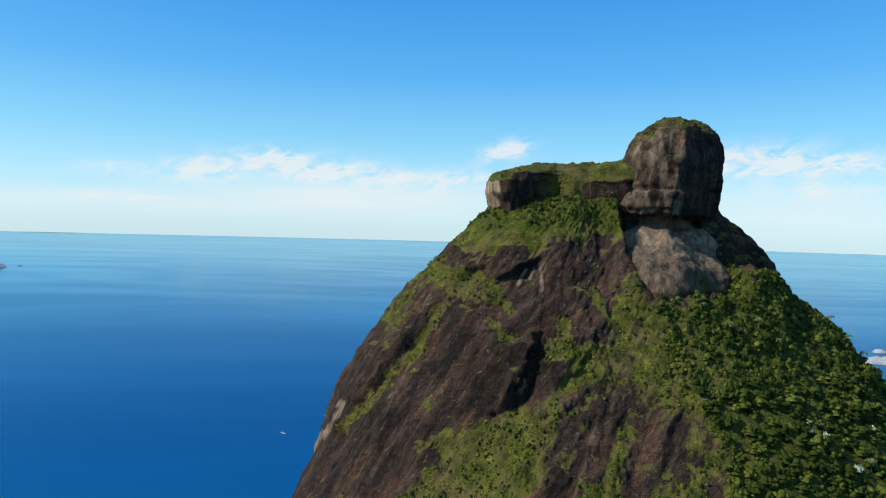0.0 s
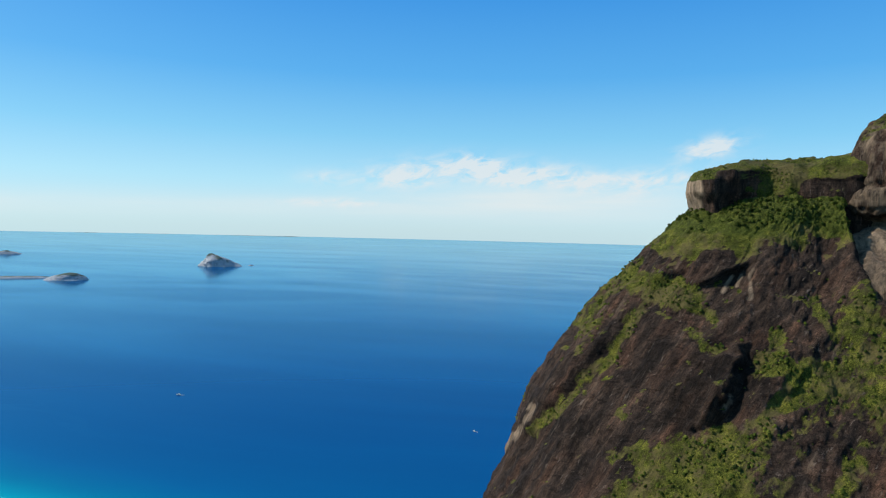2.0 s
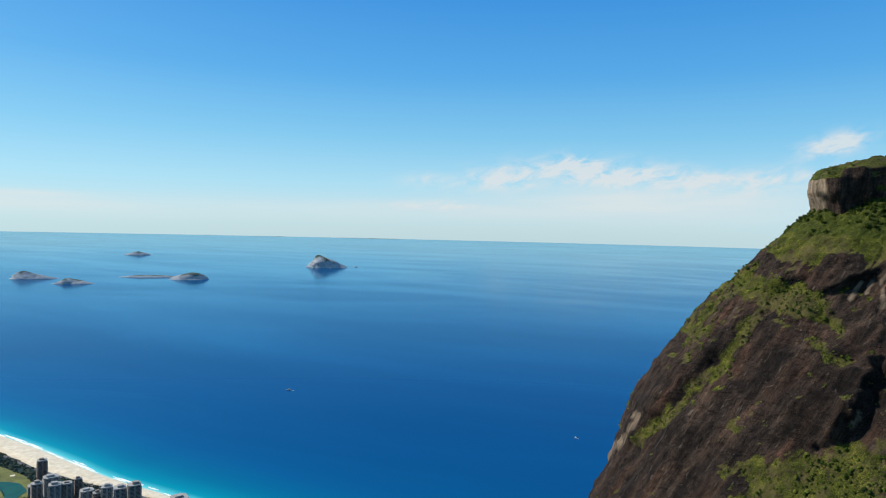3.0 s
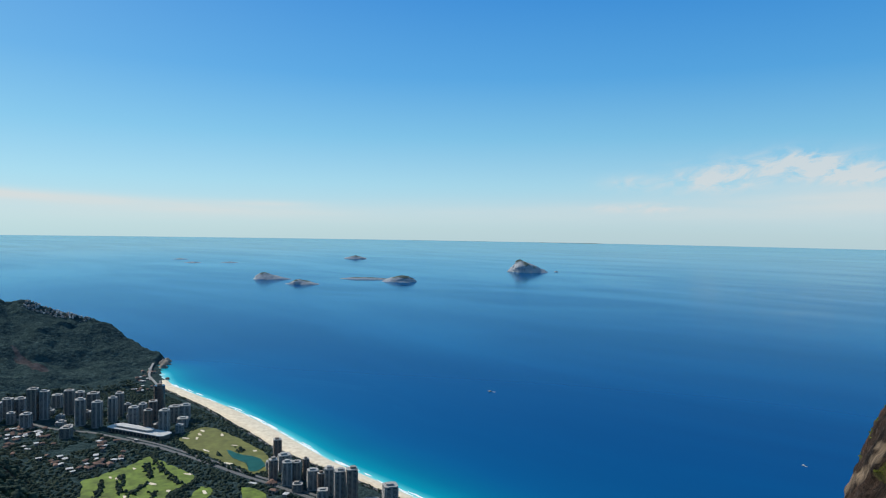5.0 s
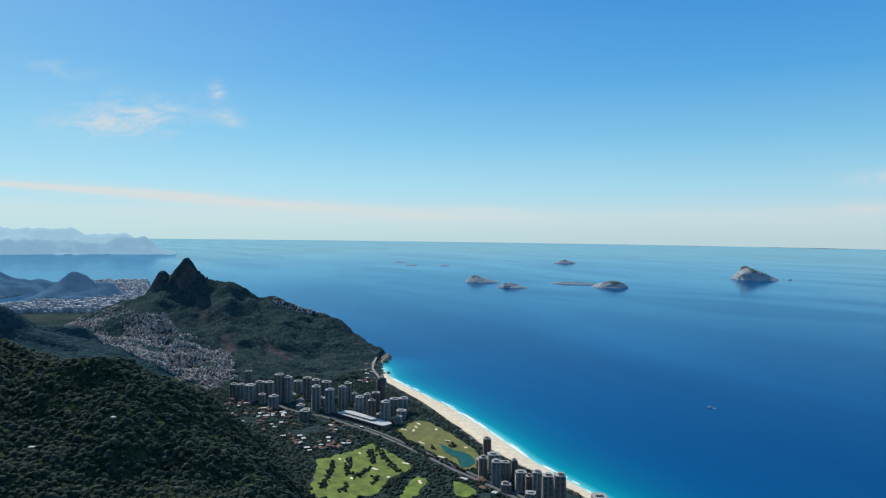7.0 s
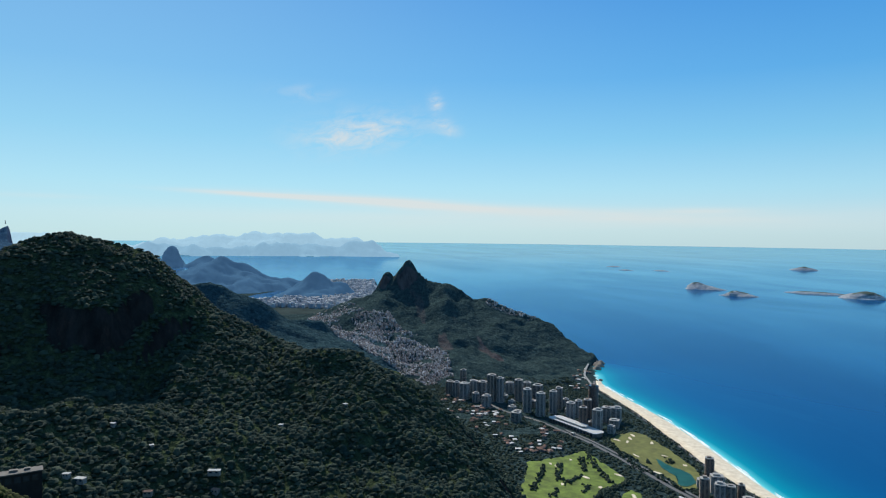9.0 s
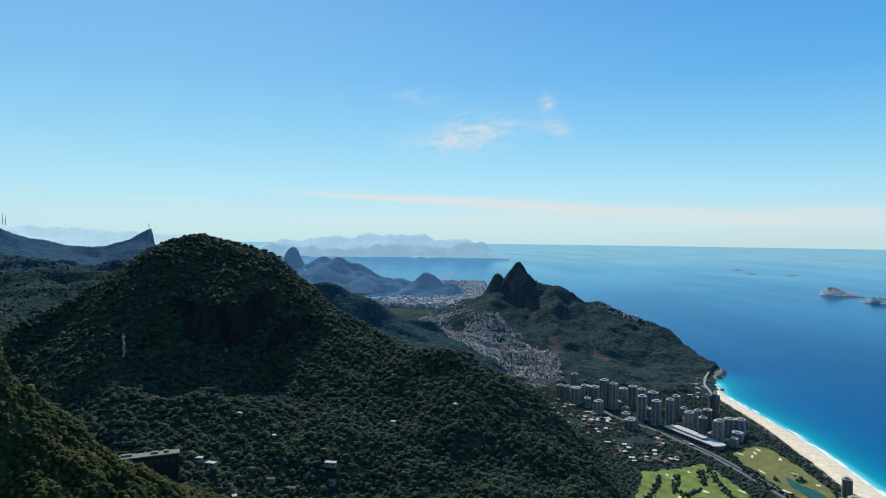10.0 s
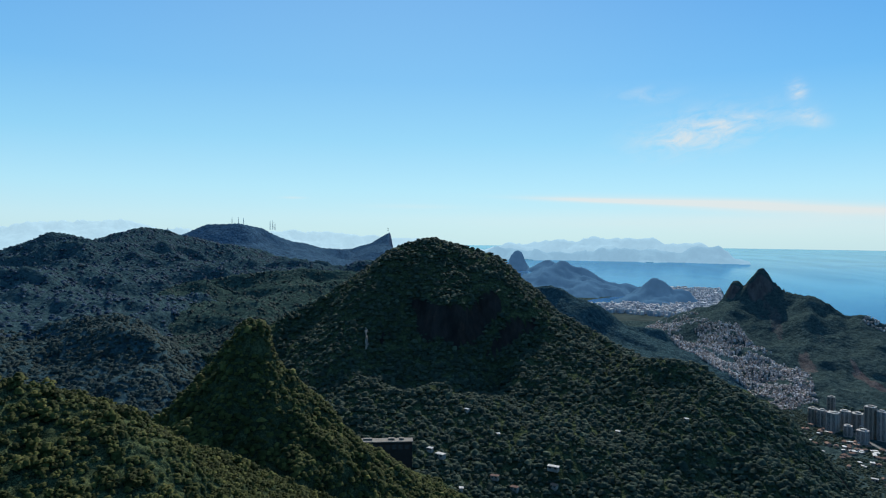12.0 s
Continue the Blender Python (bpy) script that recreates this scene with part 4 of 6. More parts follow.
head, G_HEAD, V_HEAD, N_HEAD = loft_mesh("head", loft_plan(HEAD_PLAN, (31.4, 91), [
    (54, 1.2, -2.2, 1.0), (57.5, 1.45, -2.2, -1.8), (60.5, 1.58, -2.2, -3.4), (64, 1.40, -1.8, -3.4), (66.5, 1.24, -1.3, -2.0), (68.0, 1.13, -0.9, -0.4), (69.2, 1.08, -1.2, 0.4), (70.0, 1.02, -1.3, 1.9), (70.6, 0.98, -1.4, 3.0), (71.5, 0.97, -1.3, 3.1), (71.9, 1.04, -0.9, 0.3), (73, 1.08, -0.9, 0),
    (76, 1.06, -0.5, 0), (79.5, 1.0, 0.1, 0.1), (81.5, 0.93, 0.5, 0.4), (83.3, 0.78, 0.9, 0.8), (84.6, 0.52, 1.2, 1), (85.3, 0.3, 1.2, 1), (85.6, 0.01, 1.0, 1)], 200, 160, 3), GAVEA, gavea,
                                        lambda v, n: (0.35 * fbm(v * [0.45, 0.45, 0.12], 5, 0.6) + (0.10 + 0.2 * step(27, 29, v[:, 0]) * step(35, 32, v[:, 0])) * vnoise(v * [0.12, 0.12, 1.1]) + (0.06 + 0.14 * step(27, 29, v[:, 0]) * step(35, 32, v[:, 0])) * vnoise(v * [0.3, 0.3, 2.3] + 7) + 0.1 * fbm(v * [1.2, 1.2, 0.5], 3)
                                                      + 0.22 * step(29.5, 27, v[:, 0]) * vnoise(v * [1.1, 0.9, 0.07])
                                                      - 0.35 * np.exp(-((v[:, 2] - 75.2 - 0.6 * vnoise(v * 0.3)) / 0.35) ** 2) * (vnoise(v * 0.35 + 3) > 0)
                                                      + (0.5 * vnoise(v * [0.2, 0.2, 0.16] + 4) + 0.5 * np.abs(vnoise((v + [0, 0, 0.5] * v[:, :1]) * [0.25, 0.25, 0.3] + 2)) + 0.2 * fbm(v * 0.8, 4)) * (v[:, 2] < 71)),
                                        lambda v, n: np.maximum(step(0.6, 0.8, n[:, 2] + 0.2 * fbm(v * 0.5, 3)) * (v[:, 2] > 78), step(63.0, 61.4, v[:, 2] - 0.25 * np.maximum(0, v[:, 0] - 31) + 1.8 * fbm(v * 0.4, 3)) * (v[:, 0] > 25)),
                                        "square dark rock tower with a pale undercut neck",
                                        # neck stone is pale; above it the sun-facing side is painted lighter
                                        lambda v, n: step(72.0, 71.5, v[:, 2]) * (0.42 + 0.20 * step(66, 69, v[:, 2] + 1.5 * vnoise(v * 0.4))) + (0.22 + 0.26 * step(-0.4, 0.6, fbm(v * [1.0, 1.0, 0.4], 4, 0.6))) * (v[:, 2] > 72) * step(31.2, 30.2, v[:, 0] + 0.4 * vnoise(v * 0.5)))

SIDE_PLAN = [(34.5, 92), (35.0, 87.4), (38.5, 86.4), (42.5, 88.2), (46.0, 90.6), (47.0, 93.5), (44.0, 97.0), (37.0, 98.0)]
side, G_SIDE, V_SIDE, N_SIDE = loft_mesh("side_wall", loft_plan(SIDE_PLAN, (40.7, 92), [(58, 1.2, 0, 0), (64, 1.05, 0, 0), (66, 0.98, 0, 0), (68, 0.82, -1.2, 0), (70, 0.62, -2.4, 0), (72, 0.42, -3.6, 0), (73.3, 0.22, -4.4, 0), (73.8, 0.02, -4.6, 0)], 150, 90), GAVEA, gavea,
                                         lambda v, n: 0.5 * fbm(v * [0.35, 0.35, 0.15], 4) + 0.15 * fbm(v * 1.1, 3),
                                         lambda v, n: step(0.55, 0.75, n[:, 2] + 0.3 * fbm(v * 0.5, 3)), "dark steep rock falling away behind the head")

# ---- islands ----
def island_material():
    def build(nt, bsdf):
        v = coords(nt)
        # bluish haze of the open sea is put into rock and cap colours
        rock = ramp(nt, noise_tex(nt, coords(nt, (1, 1, 0.4)), 0.35, 6, 0.7), (0.3, (0.16, 0.18, 0.205)), (0.55, (0.31, 0.325, 0.34)), (0.75, (0.42, 0.43, 0.435)))
        nt.links.new(mix(nt, attr(nt, "veg"), rock, green_colours(nt, v, (0.04, 0.065, 0.06), (0.06, 0.088, 0.075), (0.085, 0.11, 0.09), 0.2)), bsdf.inputs["Base Color"])
        bump(nt, bsdf, noise_tex(nt, v, 0.5, 6, 0.7), 0.8, 1.0)
    return material("island_rock", build, 0.9, 0.2)


ISLAND = island_material()


def island(centre, reach, height, turn, label, lean=0.0, power=0.9):
    n, m = 48, 20
    t = np.linspace(0, 1, m)
    th = np.linspace(0, 2 * np.pi, n, endpoint=False)
    r = (1 - t)[:, None] ** power
    lx, ly = np.cos(th)[None] * reach[0] * r, np.sin(th)[None] * reach[1] * r
    z = np.repeat((t * (height + 1.0) - 1.0)[:, None], n, 1)
    lx = lx + lean * reach[0] * t[:, None]
    c, s = math.cos(turn), math.sin(turn)
    v = np.stack([centre[0] + lx * c - ly * s, centre[1] + lx * s + ly * c, z], -1).reshape(-1, 3)
    k = 6.0 / max(reach)
    v[:, :2] += (v[:, :2] - np.array(centre)) * (0.22 * fbm(v * [k * .25, k * .25, k * .5], 4))[:, None]
    v[:, 2] += np.clip(v[:, 2], 0, 2) / 2 * height * 0.09 * fbm(v * [k * 0.5, k * 0.5, 0], 4)
    veg = step(0.6, 0.8, v[:, 2] / height + 0.3 * fbm(v * k * 0.6, 3) + 0.12 * (lx / reach[0]).ravel())
    ob = mesh_from("island", v, grid_faces(m, n, True), ISLAND, veg=veg * 0.95)
    return tagged(ob, label, "island", group="islands off the beach")


island((-676, 959), (36, 23), 23, 0.63, "steep rocky island with a grey cliff and green cap", -0.38, 0.75)
island((-647, 1010), (7, 4), 1.6, 0.7, "tiny bare rock islet in open sea")
island((-647, 622), (26, 14), 8.5, 0.75, "low wooded island with pale rock shore", 0.2, 0.55)
island((-712, 610), (40, 8), 2.8, 0.75, "long flat rocky island in open sea", 0.1, 0.5)
island((-690, 492), (22, 11), 6, 0.8, "small rounded rocky island in open sea", -0.2, 0.55)
island((-782, 508), (28, 12), 9, 0.85, "bare pale rocky island in open sea", -0.4, 0.8)
island((-745, 528), (6, 4), 1.6, 0.8, "tiny rock beside the pale island")
island((-1229, 1035), (30, 15), 8, 0.85, "faint distant rocky island in the sea")
island((-1202, 686), (26, 8), 1.6, 0.9, "low distant rock skerry in the sea")
island((-1230, 622), (26, 8), 1.6, 0.9, "low distant rock skerry in the sea")
island((-1374, 666), (34, 8), 1.6, 0.9, "low distant rock skerry in the sea")
island((262, 385), (20, 12), 4, 0.2, "low rocky islet near the shore", 0, 0.6)
island((282, 420), (9, 6), 2.4, 0.2, "small bare rock islet near the shore", 0, 0.6)

# ---- leaves ----
def leaf_material(name, dark, mid, light):
    def build(nt, bsdf):
        geo = nt.nodes.new("ShaderNodeNewGeometry")
        col = ramp(nt, attr(nt, "tint"), (0.0, dark), (0.5, mid), (1.0, light))
        leaf = ramp(nt, geo.outputs["Random Per Island"], (0.0, (0.7, 0.72, 0.65)), (0.6, (1.0, 1.0, 0.95)), (1.0, (1.3, 1.28, 1.15)))
        col = mix(nt, 0.85, col, leaf, "MULTIPLY")
        v = coords(nt)
        col = mix(nt, 0.9, col, ramp(nt, noise_tex(nt, v, 5.0, 5, 0.75), (0.36, (0.66, 0.68, 0.66)), (0.62, (1.2, 1.18, 1.12))), "MULTIPLY")
        bump(nt, bsdf, noise_tex(nt, v, 6.0, 4, 0.7), 0.6, 0.2)
        nt.links.new(col, bsdf.inputs["Base Color"])
        # thin leaves let some of the sun through
        thin, both = nt.nodes.new("ShaderNodeBsdfTranslucent"), nt.nodes.new("ShaderNodeMixShader")
        nt.links.new(mix(nt, 1.0, col, (1.3, 1.3, 0.8), "MULTIPLY"), thin.inputs["Color"])
        both.inputs[0].default_value = 0.32
        nt.links.new(bsdf.outputs[0], both.inputs[1])
        nt.links.new(thin.outputs[0], both.inputs[2])
        nt.links.new(both.outputs[0], nt.nodes["Material Output"].inputs["Surface"])
    return material(name, build, 0.8, 0.08)


# blue haze is put into these three, least in the first, most in the last
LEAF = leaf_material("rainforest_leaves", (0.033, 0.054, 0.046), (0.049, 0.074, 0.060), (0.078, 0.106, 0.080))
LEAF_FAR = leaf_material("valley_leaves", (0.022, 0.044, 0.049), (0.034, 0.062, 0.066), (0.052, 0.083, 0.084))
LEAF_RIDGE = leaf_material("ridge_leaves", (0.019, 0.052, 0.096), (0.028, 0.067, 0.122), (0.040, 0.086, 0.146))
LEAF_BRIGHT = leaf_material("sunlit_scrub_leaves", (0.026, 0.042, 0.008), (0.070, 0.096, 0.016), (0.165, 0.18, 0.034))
# near slopes: their sunlit warmth is put into the olive tone
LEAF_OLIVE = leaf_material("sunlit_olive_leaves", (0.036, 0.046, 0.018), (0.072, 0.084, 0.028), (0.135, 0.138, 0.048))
LEAF_SILVER = leaf_material("silver_leaves", (0.42, 0.45, 0.41), (0.58, 0.60, 0.56), (0.72, 0.73, 0.70))


def dome(seed, rings, around):
    """A lumpy half-dome of triangles, the body of a crown seen from above."""
    r = np.random.default_rng(seed)
    el = np.linspace(-0.45, 1.25, rings) if rings > 2 else np.array([-0.15, 0.8])
    th = np.linspace(0, 2 * np.pi, around, endpoint=False)
    v = np.concatenate([np.stack([np.cos(th + 0.4 * k) * np.cos(e), np.sin(th + 0.4 * k) * np.cos(e), np.full(around, np.sin(e))], 1) for k, e in enumerate(el)] + [[(0, 0, 1.0)]])
    v = v * (0.82 + 0.30 * vnoise(v * 1.7 + seed * 3.1) + 0.14 * r.uniform(-1, 1, len(v)))[:, None] * [1, 1, 0.8]
    q = grid_faces(rings, around, True)
    f = np.concatenate([q[:, [0, 1, 2]], q[:, [0, 2, 3]], [(( rings - 1) * around + i, (rings - 1) * around + (i + 1) % around, len(v) - 1) for i in range(around)]])
    return v, f


def crown(seed, leaves):
    """One crown about 1 in radius, as triangles: a lumpy body, for nearer trees with smaller tufts or loose leaf sprays on it."""
    r = np.random.default_rng(seed)
    v, f = dome(seed, *{4: (2, 6), 5: (2, 6), 6: (3, 6), 14: (3, 6), 24: (4, 7)}[leaves])
    v = v * {4: 1.0, 5: 0.82, 6: 0.95, 14: 0.86, 24: 0.8}[leaves]
    if leaves == 4:
        return v, f
    if leaves == 5:
        vs, fs = [v], [f]
        for k in range(5):
            a, up = k * 1.257 + r.uniform(-0.4, 0.4), r.uniform(0.15, 0.75)
            w, g = dome(seed * 7 + k, 2, 4)
            at = np.array([math.cos(a) * 0.62, math.sin(a) * 0.62, up]) if k < 4 else np.array([r.uniform(-0.2, 0.2), r.uniform(-0.2, 0.2), 0.72])
            fs.append(g + sum(map(len, vs)))
            vs.append(w * r.uniform(0.36, 0.56) + at)
        return np.concatenate(vs), np.concatenate(fs)
    d = r.normal(0, 1, (leaves, 3))
    d[:, 2] = np.abs(d[:, 2]) - 0.15
    d /= np.linalg.norm(d, axis=1)[:, None]
    c = d * (0.86 + 0.30 * vnoise(d * 1.7 + seed * 3.1))[:, None] * [1, 1, 0.8]
    a = np.cross(d, r.normal(0, 1, (leaves, 3)))
    a /= np.linalg.norm(a, axis=1)[:, None]
    b = np.cross(d, a) + d * r.normal(0, 0.45, (leaves, 1))
    s = (0.34 if leaves < 40 else 0.30) * r.uniform(0.5, 1.4, (leaves, 1))
    tris = np.stack([c + a * s, c - 0.6 * a * s + 0.8 * b * s, c - 0.5 * a * s - 0.9 * b * s], 1).reshape(-1, 3)
    return np.concatenate([v, tris]), np.concatenate([f, np.arange(3 * leaves).reshape(-1, 3) + len(v)])


CROWNS = {k: [crown(10 * k + i, k) for i in range(6)] for k in (4, 5, 6, 14, 24)}


def woods(name, P, R, leaves, mat, label, tint=None, seed=1, category="trees", tall=(0.8, 1.35), lift=0.35):
    """Many crowns at P with radii R, joined as one stretch of woodland."""
    r = np.random.default_rng(seed)
    n = len(P)
    tint = r.beta(1.0, 1.6, n) if tint is None else tint
    which, turn = r.integers(0, 6, n), r.uniform(0, 6.28, n)
    vs, fs, ts, base = [], [], [], 0
    for w in range(6):
        sel = np.where(which == w)[0]
        v, f = CROWNS[leaves][w]
        c, s = np.cos(turn[sel])[:, None], np.sin(turn[sel])[:, None]
        h = R[sel][:, None] * r.uniform(*tall, (len(sel), 1))
        X = (v[None, :, 0] * c - v[None, :, 1] * s) * R[sel][:, None] + P[sel, 0:1]
        Y = (v[None, :, 0] * s + v[None, :, 1] * c) * R[sel][:, None] + P[sel, 1:2]
        Z = v[None, :, 2] * h + P[sel, 2:3] + lift * R[sel][:, None]
        vs.append(np.stack([X, Y, Z], -1).reshape(-1, 3))
        fs.append((f[None] + (np.arange(len(sel)) * len(v))[:, None, None] + base).reshape(-1, 3))
        ts.append(np.repeat(tint[sel], len(v)))
        base += len(sel) * len(v)
    ob = mesh_from(name, np.concatenate(vs), np.concatenate(fs), mat, smooth=True, tint=np.concatenate(ts))
    return tagged(ob, label, category, kind="stuff")


def sample_field(field, n, box, seed, veg=0.5, others=()):
    """Random places on a height field inside box, where plants grow and no other field lies above."""
    xs, ys, Z, V = field
    r = np.random.default_rng(seed)
    x, y = r.uniform(box[0], box[1], n), r.uniform(box[2], box[3], n)

    def at(fx, fy, A):
        i = np.clip((x - fx[0]) / (fx[1] - fx[0]), 0, len(fx) - 1.001)
        j = np.clip((y - fy[0]) / (fy[1] - fy[0]), 0, len(fy) - 1.001)
        a, b = i.astype(int), j.astype(int)
        p, q = i - a, j - b
        return A[a, b] * (1 - p) * (1 - q) + A[a + 1, b] * p * (1 - q) + A[a, b + 1] * (1 - p) * q + A[a + 1, b + 1] * p * q

    z, v = at(xs, ys, Z), at(xs, ys, V)
    ok = (v > veg * r.uniform(0.3, 1.2, n)) & (z > 0.6)
    for o in others:
        inside = (x > o[0][0]) & (x < o[0][-1]) & (y > o[1][0]) & (y < o[1][-1])
        ok &= ~inside | (at(o[0], o[1], o[2]) < z + 0.2)
    return np.stack([x, y, z], 1)[ok]


def radii(n, lo, hi, seed):
    return lo + (hi - lo) * np.random.default_rng(seed).beta(1.5, 2.5, n)


def dist_eye(P):
    return np.hypot(P[:, 0], P[:, 1])


FIELDS = (F_HILL, F_SPIRE, F_NEAR, F_MID, F_RA, F_SM)


def others_of(f):
    return [g for g in FIELDS if g is not f]


P = sample_field(F_HILL, 26000, (-203, -95, -115, 60), 1, 0.4, others_of(F_HILL))
P = P[dist_eye(P) < 215]
_c, _s = math.cos(radians(112.5)), math.sin(radians(112.5))
_u, _w = (P[:, 0] + 108.9) * _c + (P[:, 1] + 45.4) * _s, -(P[:, 0] + 108.9) * _s + (P[:, 1] + 45.4) * _c
P = P[(np.abs(_u) > 6.0) | (np.abs(_w) > 3.0)]      # a clearing round the long building
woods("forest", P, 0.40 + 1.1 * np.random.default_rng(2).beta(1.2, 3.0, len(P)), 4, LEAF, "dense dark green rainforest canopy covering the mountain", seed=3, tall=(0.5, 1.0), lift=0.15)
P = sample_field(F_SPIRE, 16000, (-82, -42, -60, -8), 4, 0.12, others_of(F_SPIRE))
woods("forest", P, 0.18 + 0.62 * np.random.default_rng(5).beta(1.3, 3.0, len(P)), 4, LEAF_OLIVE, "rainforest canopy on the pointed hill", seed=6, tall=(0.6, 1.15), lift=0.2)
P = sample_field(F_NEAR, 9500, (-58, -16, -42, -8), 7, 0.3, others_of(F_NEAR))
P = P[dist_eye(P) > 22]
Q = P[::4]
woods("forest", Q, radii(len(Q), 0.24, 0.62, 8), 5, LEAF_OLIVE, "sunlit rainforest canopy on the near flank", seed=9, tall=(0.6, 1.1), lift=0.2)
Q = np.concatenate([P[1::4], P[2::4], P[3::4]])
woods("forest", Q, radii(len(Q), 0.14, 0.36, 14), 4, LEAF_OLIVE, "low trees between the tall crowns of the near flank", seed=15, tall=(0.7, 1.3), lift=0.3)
P = np.concatenate([sample_field(F_MID, 18000, (-230, -85, -190, -60), 10, 0.3, others_of(F_MID)), sample_field(F_RA, 15000, (-190, -82, -210, -90), 13, 0.3, others_of(F_RA))])
P = P[(dist_eye(P) < 230) & (dist_eye(P) > 100)]
Q = sample_field(F_MID, 9000, (-300, -120, -260, -80), 17, 0.3, others_of(F_MID))
P = np.concatenate([P, Q[dist_eye(Q) > 225]])
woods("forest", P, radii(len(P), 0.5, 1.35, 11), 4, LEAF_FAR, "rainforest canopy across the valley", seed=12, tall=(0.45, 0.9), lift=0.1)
P = sample_field(F_RA, 11000, (-400, -130, -345, -110), 16, 0.3, others_of(F_RA))
P = P[dist_eye(P) > 225]
woods("forest", P, radii(len(P), 0.7, 1.8, 18), 4, LEAF_RIDGE, "haze-tinted rainforest canopy on the far ridge", seed=19, tall=(0.4, 0.8), lift=0.05)


def sample_loft(G, V, N, n, keep, seed, veg=0.5):
    r = np.random.default_rng(seed)
    m, k, _ = G.shape
    i, j = r.uniform(0, m - 1.01, n), r.uniform(0, k - 1.01, n)
    a, b = i.astype(int), j.astype(int)
    p, q = (i - a)[:, None], (j - b)[:, None]
    P = G[a, b] * (1 - p) * (1 - q) + G[a + 1, b] * p * (1 - q) + G[a, b + 1] * (1 - p) * q + G[a + 1, b + 1] * p * q
    # even out the density over the uneven cells
    e1, e2 = G[a + 1, b] - G[a, b], G[a, b + 1] - G[a, b]
    area = np.linalg.norm(np.cross(e1, e2), axis=1)
    ok = (area > r.uniform(0, np.percentile(area, 85), n)) & (V[a, b] > veg * r.uniform(0.5, 1.2, n)) & (P[:, 1] < 104) & keep(P, N[a, b])
    return P[ok]


P = sample_loft(G_BODY, V_BODY, N_BODY, 180000, lambda p, n: (p[:, 2] > 30) & (p[:, 0] + 0.3 * (p[:, 2] - 60) > 25 + 3 * vnoise(p * 0.2)) & (p[:, 2] < 65 + vnoise(p * 0.3)), 21, 0.6)
low = P[:, 2] < 53 + 2 * vnoise(P * 0.2)
Q = P[low][::3]
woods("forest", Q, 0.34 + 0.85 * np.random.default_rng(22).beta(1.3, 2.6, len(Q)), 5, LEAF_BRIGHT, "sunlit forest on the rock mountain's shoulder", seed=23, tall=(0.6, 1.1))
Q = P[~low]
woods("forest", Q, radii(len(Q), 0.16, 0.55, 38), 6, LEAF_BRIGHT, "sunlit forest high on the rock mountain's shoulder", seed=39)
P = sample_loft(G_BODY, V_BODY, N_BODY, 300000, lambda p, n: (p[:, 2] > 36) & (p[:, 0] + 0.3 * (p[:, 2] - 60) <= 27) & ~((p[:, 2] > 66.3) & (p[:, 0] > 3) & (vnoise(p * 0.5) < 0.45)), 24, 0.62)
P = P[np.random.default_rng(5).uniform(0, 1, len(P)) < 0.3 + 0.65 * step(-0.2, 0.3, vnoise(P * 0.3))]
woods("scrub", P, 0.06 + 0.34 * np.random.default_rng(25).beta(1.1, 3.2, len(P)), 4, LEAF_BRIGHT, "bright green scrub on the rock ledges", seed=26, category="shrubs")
P = sample_loft(G_BODY, V_BODY, N_BODY, 110000, lambda p, n: (p[:, 2] > 70.5 + 1.2 * vnoise(p * 0.3)) & (p[:, 2] < 73.8) & (p[:, 0] < 24) & (p[:, 0] > 3), 27, 0.4)
woods("forest", P, radii(len(P), 0.15, 0.42, 28), 14, LEAF_BRIGHT, "dark trees below the plateau's cliff", 0.45 * np.random.default_rng(37).beta(1.6, 2.2, len(P)), 29)
P = np.concatenate([sample_loft(G_TAB, V_TAB, N_TAB, 14000, lambda p, n: (p[:, 2] > 75) & ((p[:, 2] < 77.8) & (np.abs(p[:, 0] - 15.5) < 2) | (vnoise(p * 0.6) > 0.45)), 30, 0.7), sample_loft(G_HEAD, V_HEAD, N_HEAD, 9000, lambda p, n: p[:, 2] > 80, 31, 0.7)])
woods("scrub", P, radii(len(P), 0.06, 0.22, 32), 6, LEAF_BRIGHT, "low scrub on the mountain's flat tops", seed=33, category="shrubs")
P = sample_loft(G_BODY, V_BODY, N_BODY, 60000, lambda p, n: (p[:, 2] > 45) & (p[:, 2] < 50.5) & (p[:, 0] > 38) & (p[:, 1] < 76), 34, 0.6)
P = P[vnoise(P * 0.35) > 0.25][:14] + [0, 0, 0.35]
woods("flowering_trees", P, radii(len(P), 0.3, 0.6, 35), 24, LEAF_SILVER, "white-flowering trees scattered in the dark forest", seed=36)

# ---- the town on the bay ----
def plain(name, colour, vary=0.25, scale=2.0, roughness=0.85, specular=0.3):
    dark = tuple(q * (1 - vary) for q in colour)
    return material(name, lambda nt, b: nt.links.new(ramp(nt, noise_tex(nt, coords(nt), scale, 5, 0.65), (0.3, dark), (0.7, colour)), b.inputs["Base Color"]), roughness, specular)


def random_plain(name, *colours):
    def build(nt, bsdf):
        geo = nt.nodes.new("ShaderNodeNewGeometry")
        n = len(colours)
        nt.links.new(ramp(nt, geo.outputs["Random Per Island"], *((i / (n - 1), c) for i, c in enumerate(colours))), bsdf.inputs["Base Color"])
    return material(name, build, 0.85, 0.2)


CONCRETE = plain("pale_concrete", (0.36, 0.345, 0.32))
BUFF = plain("buff_render", (0.29, 0.255, 0.22))
BROWN = plain("brown_render", (0.22, 0.17, 0.14))
GLASS = plain("dark_window_glass", (0.035, 0.045, 0.055), 0.3, 4.0, 0.2, 0.6)
ROOF = plain("roof_slab", (0.52, 0.51, 0.49))
TILE = plain("clay_roof_tile", (0.22, 0.125, 0.09), 0.35, 6.0)
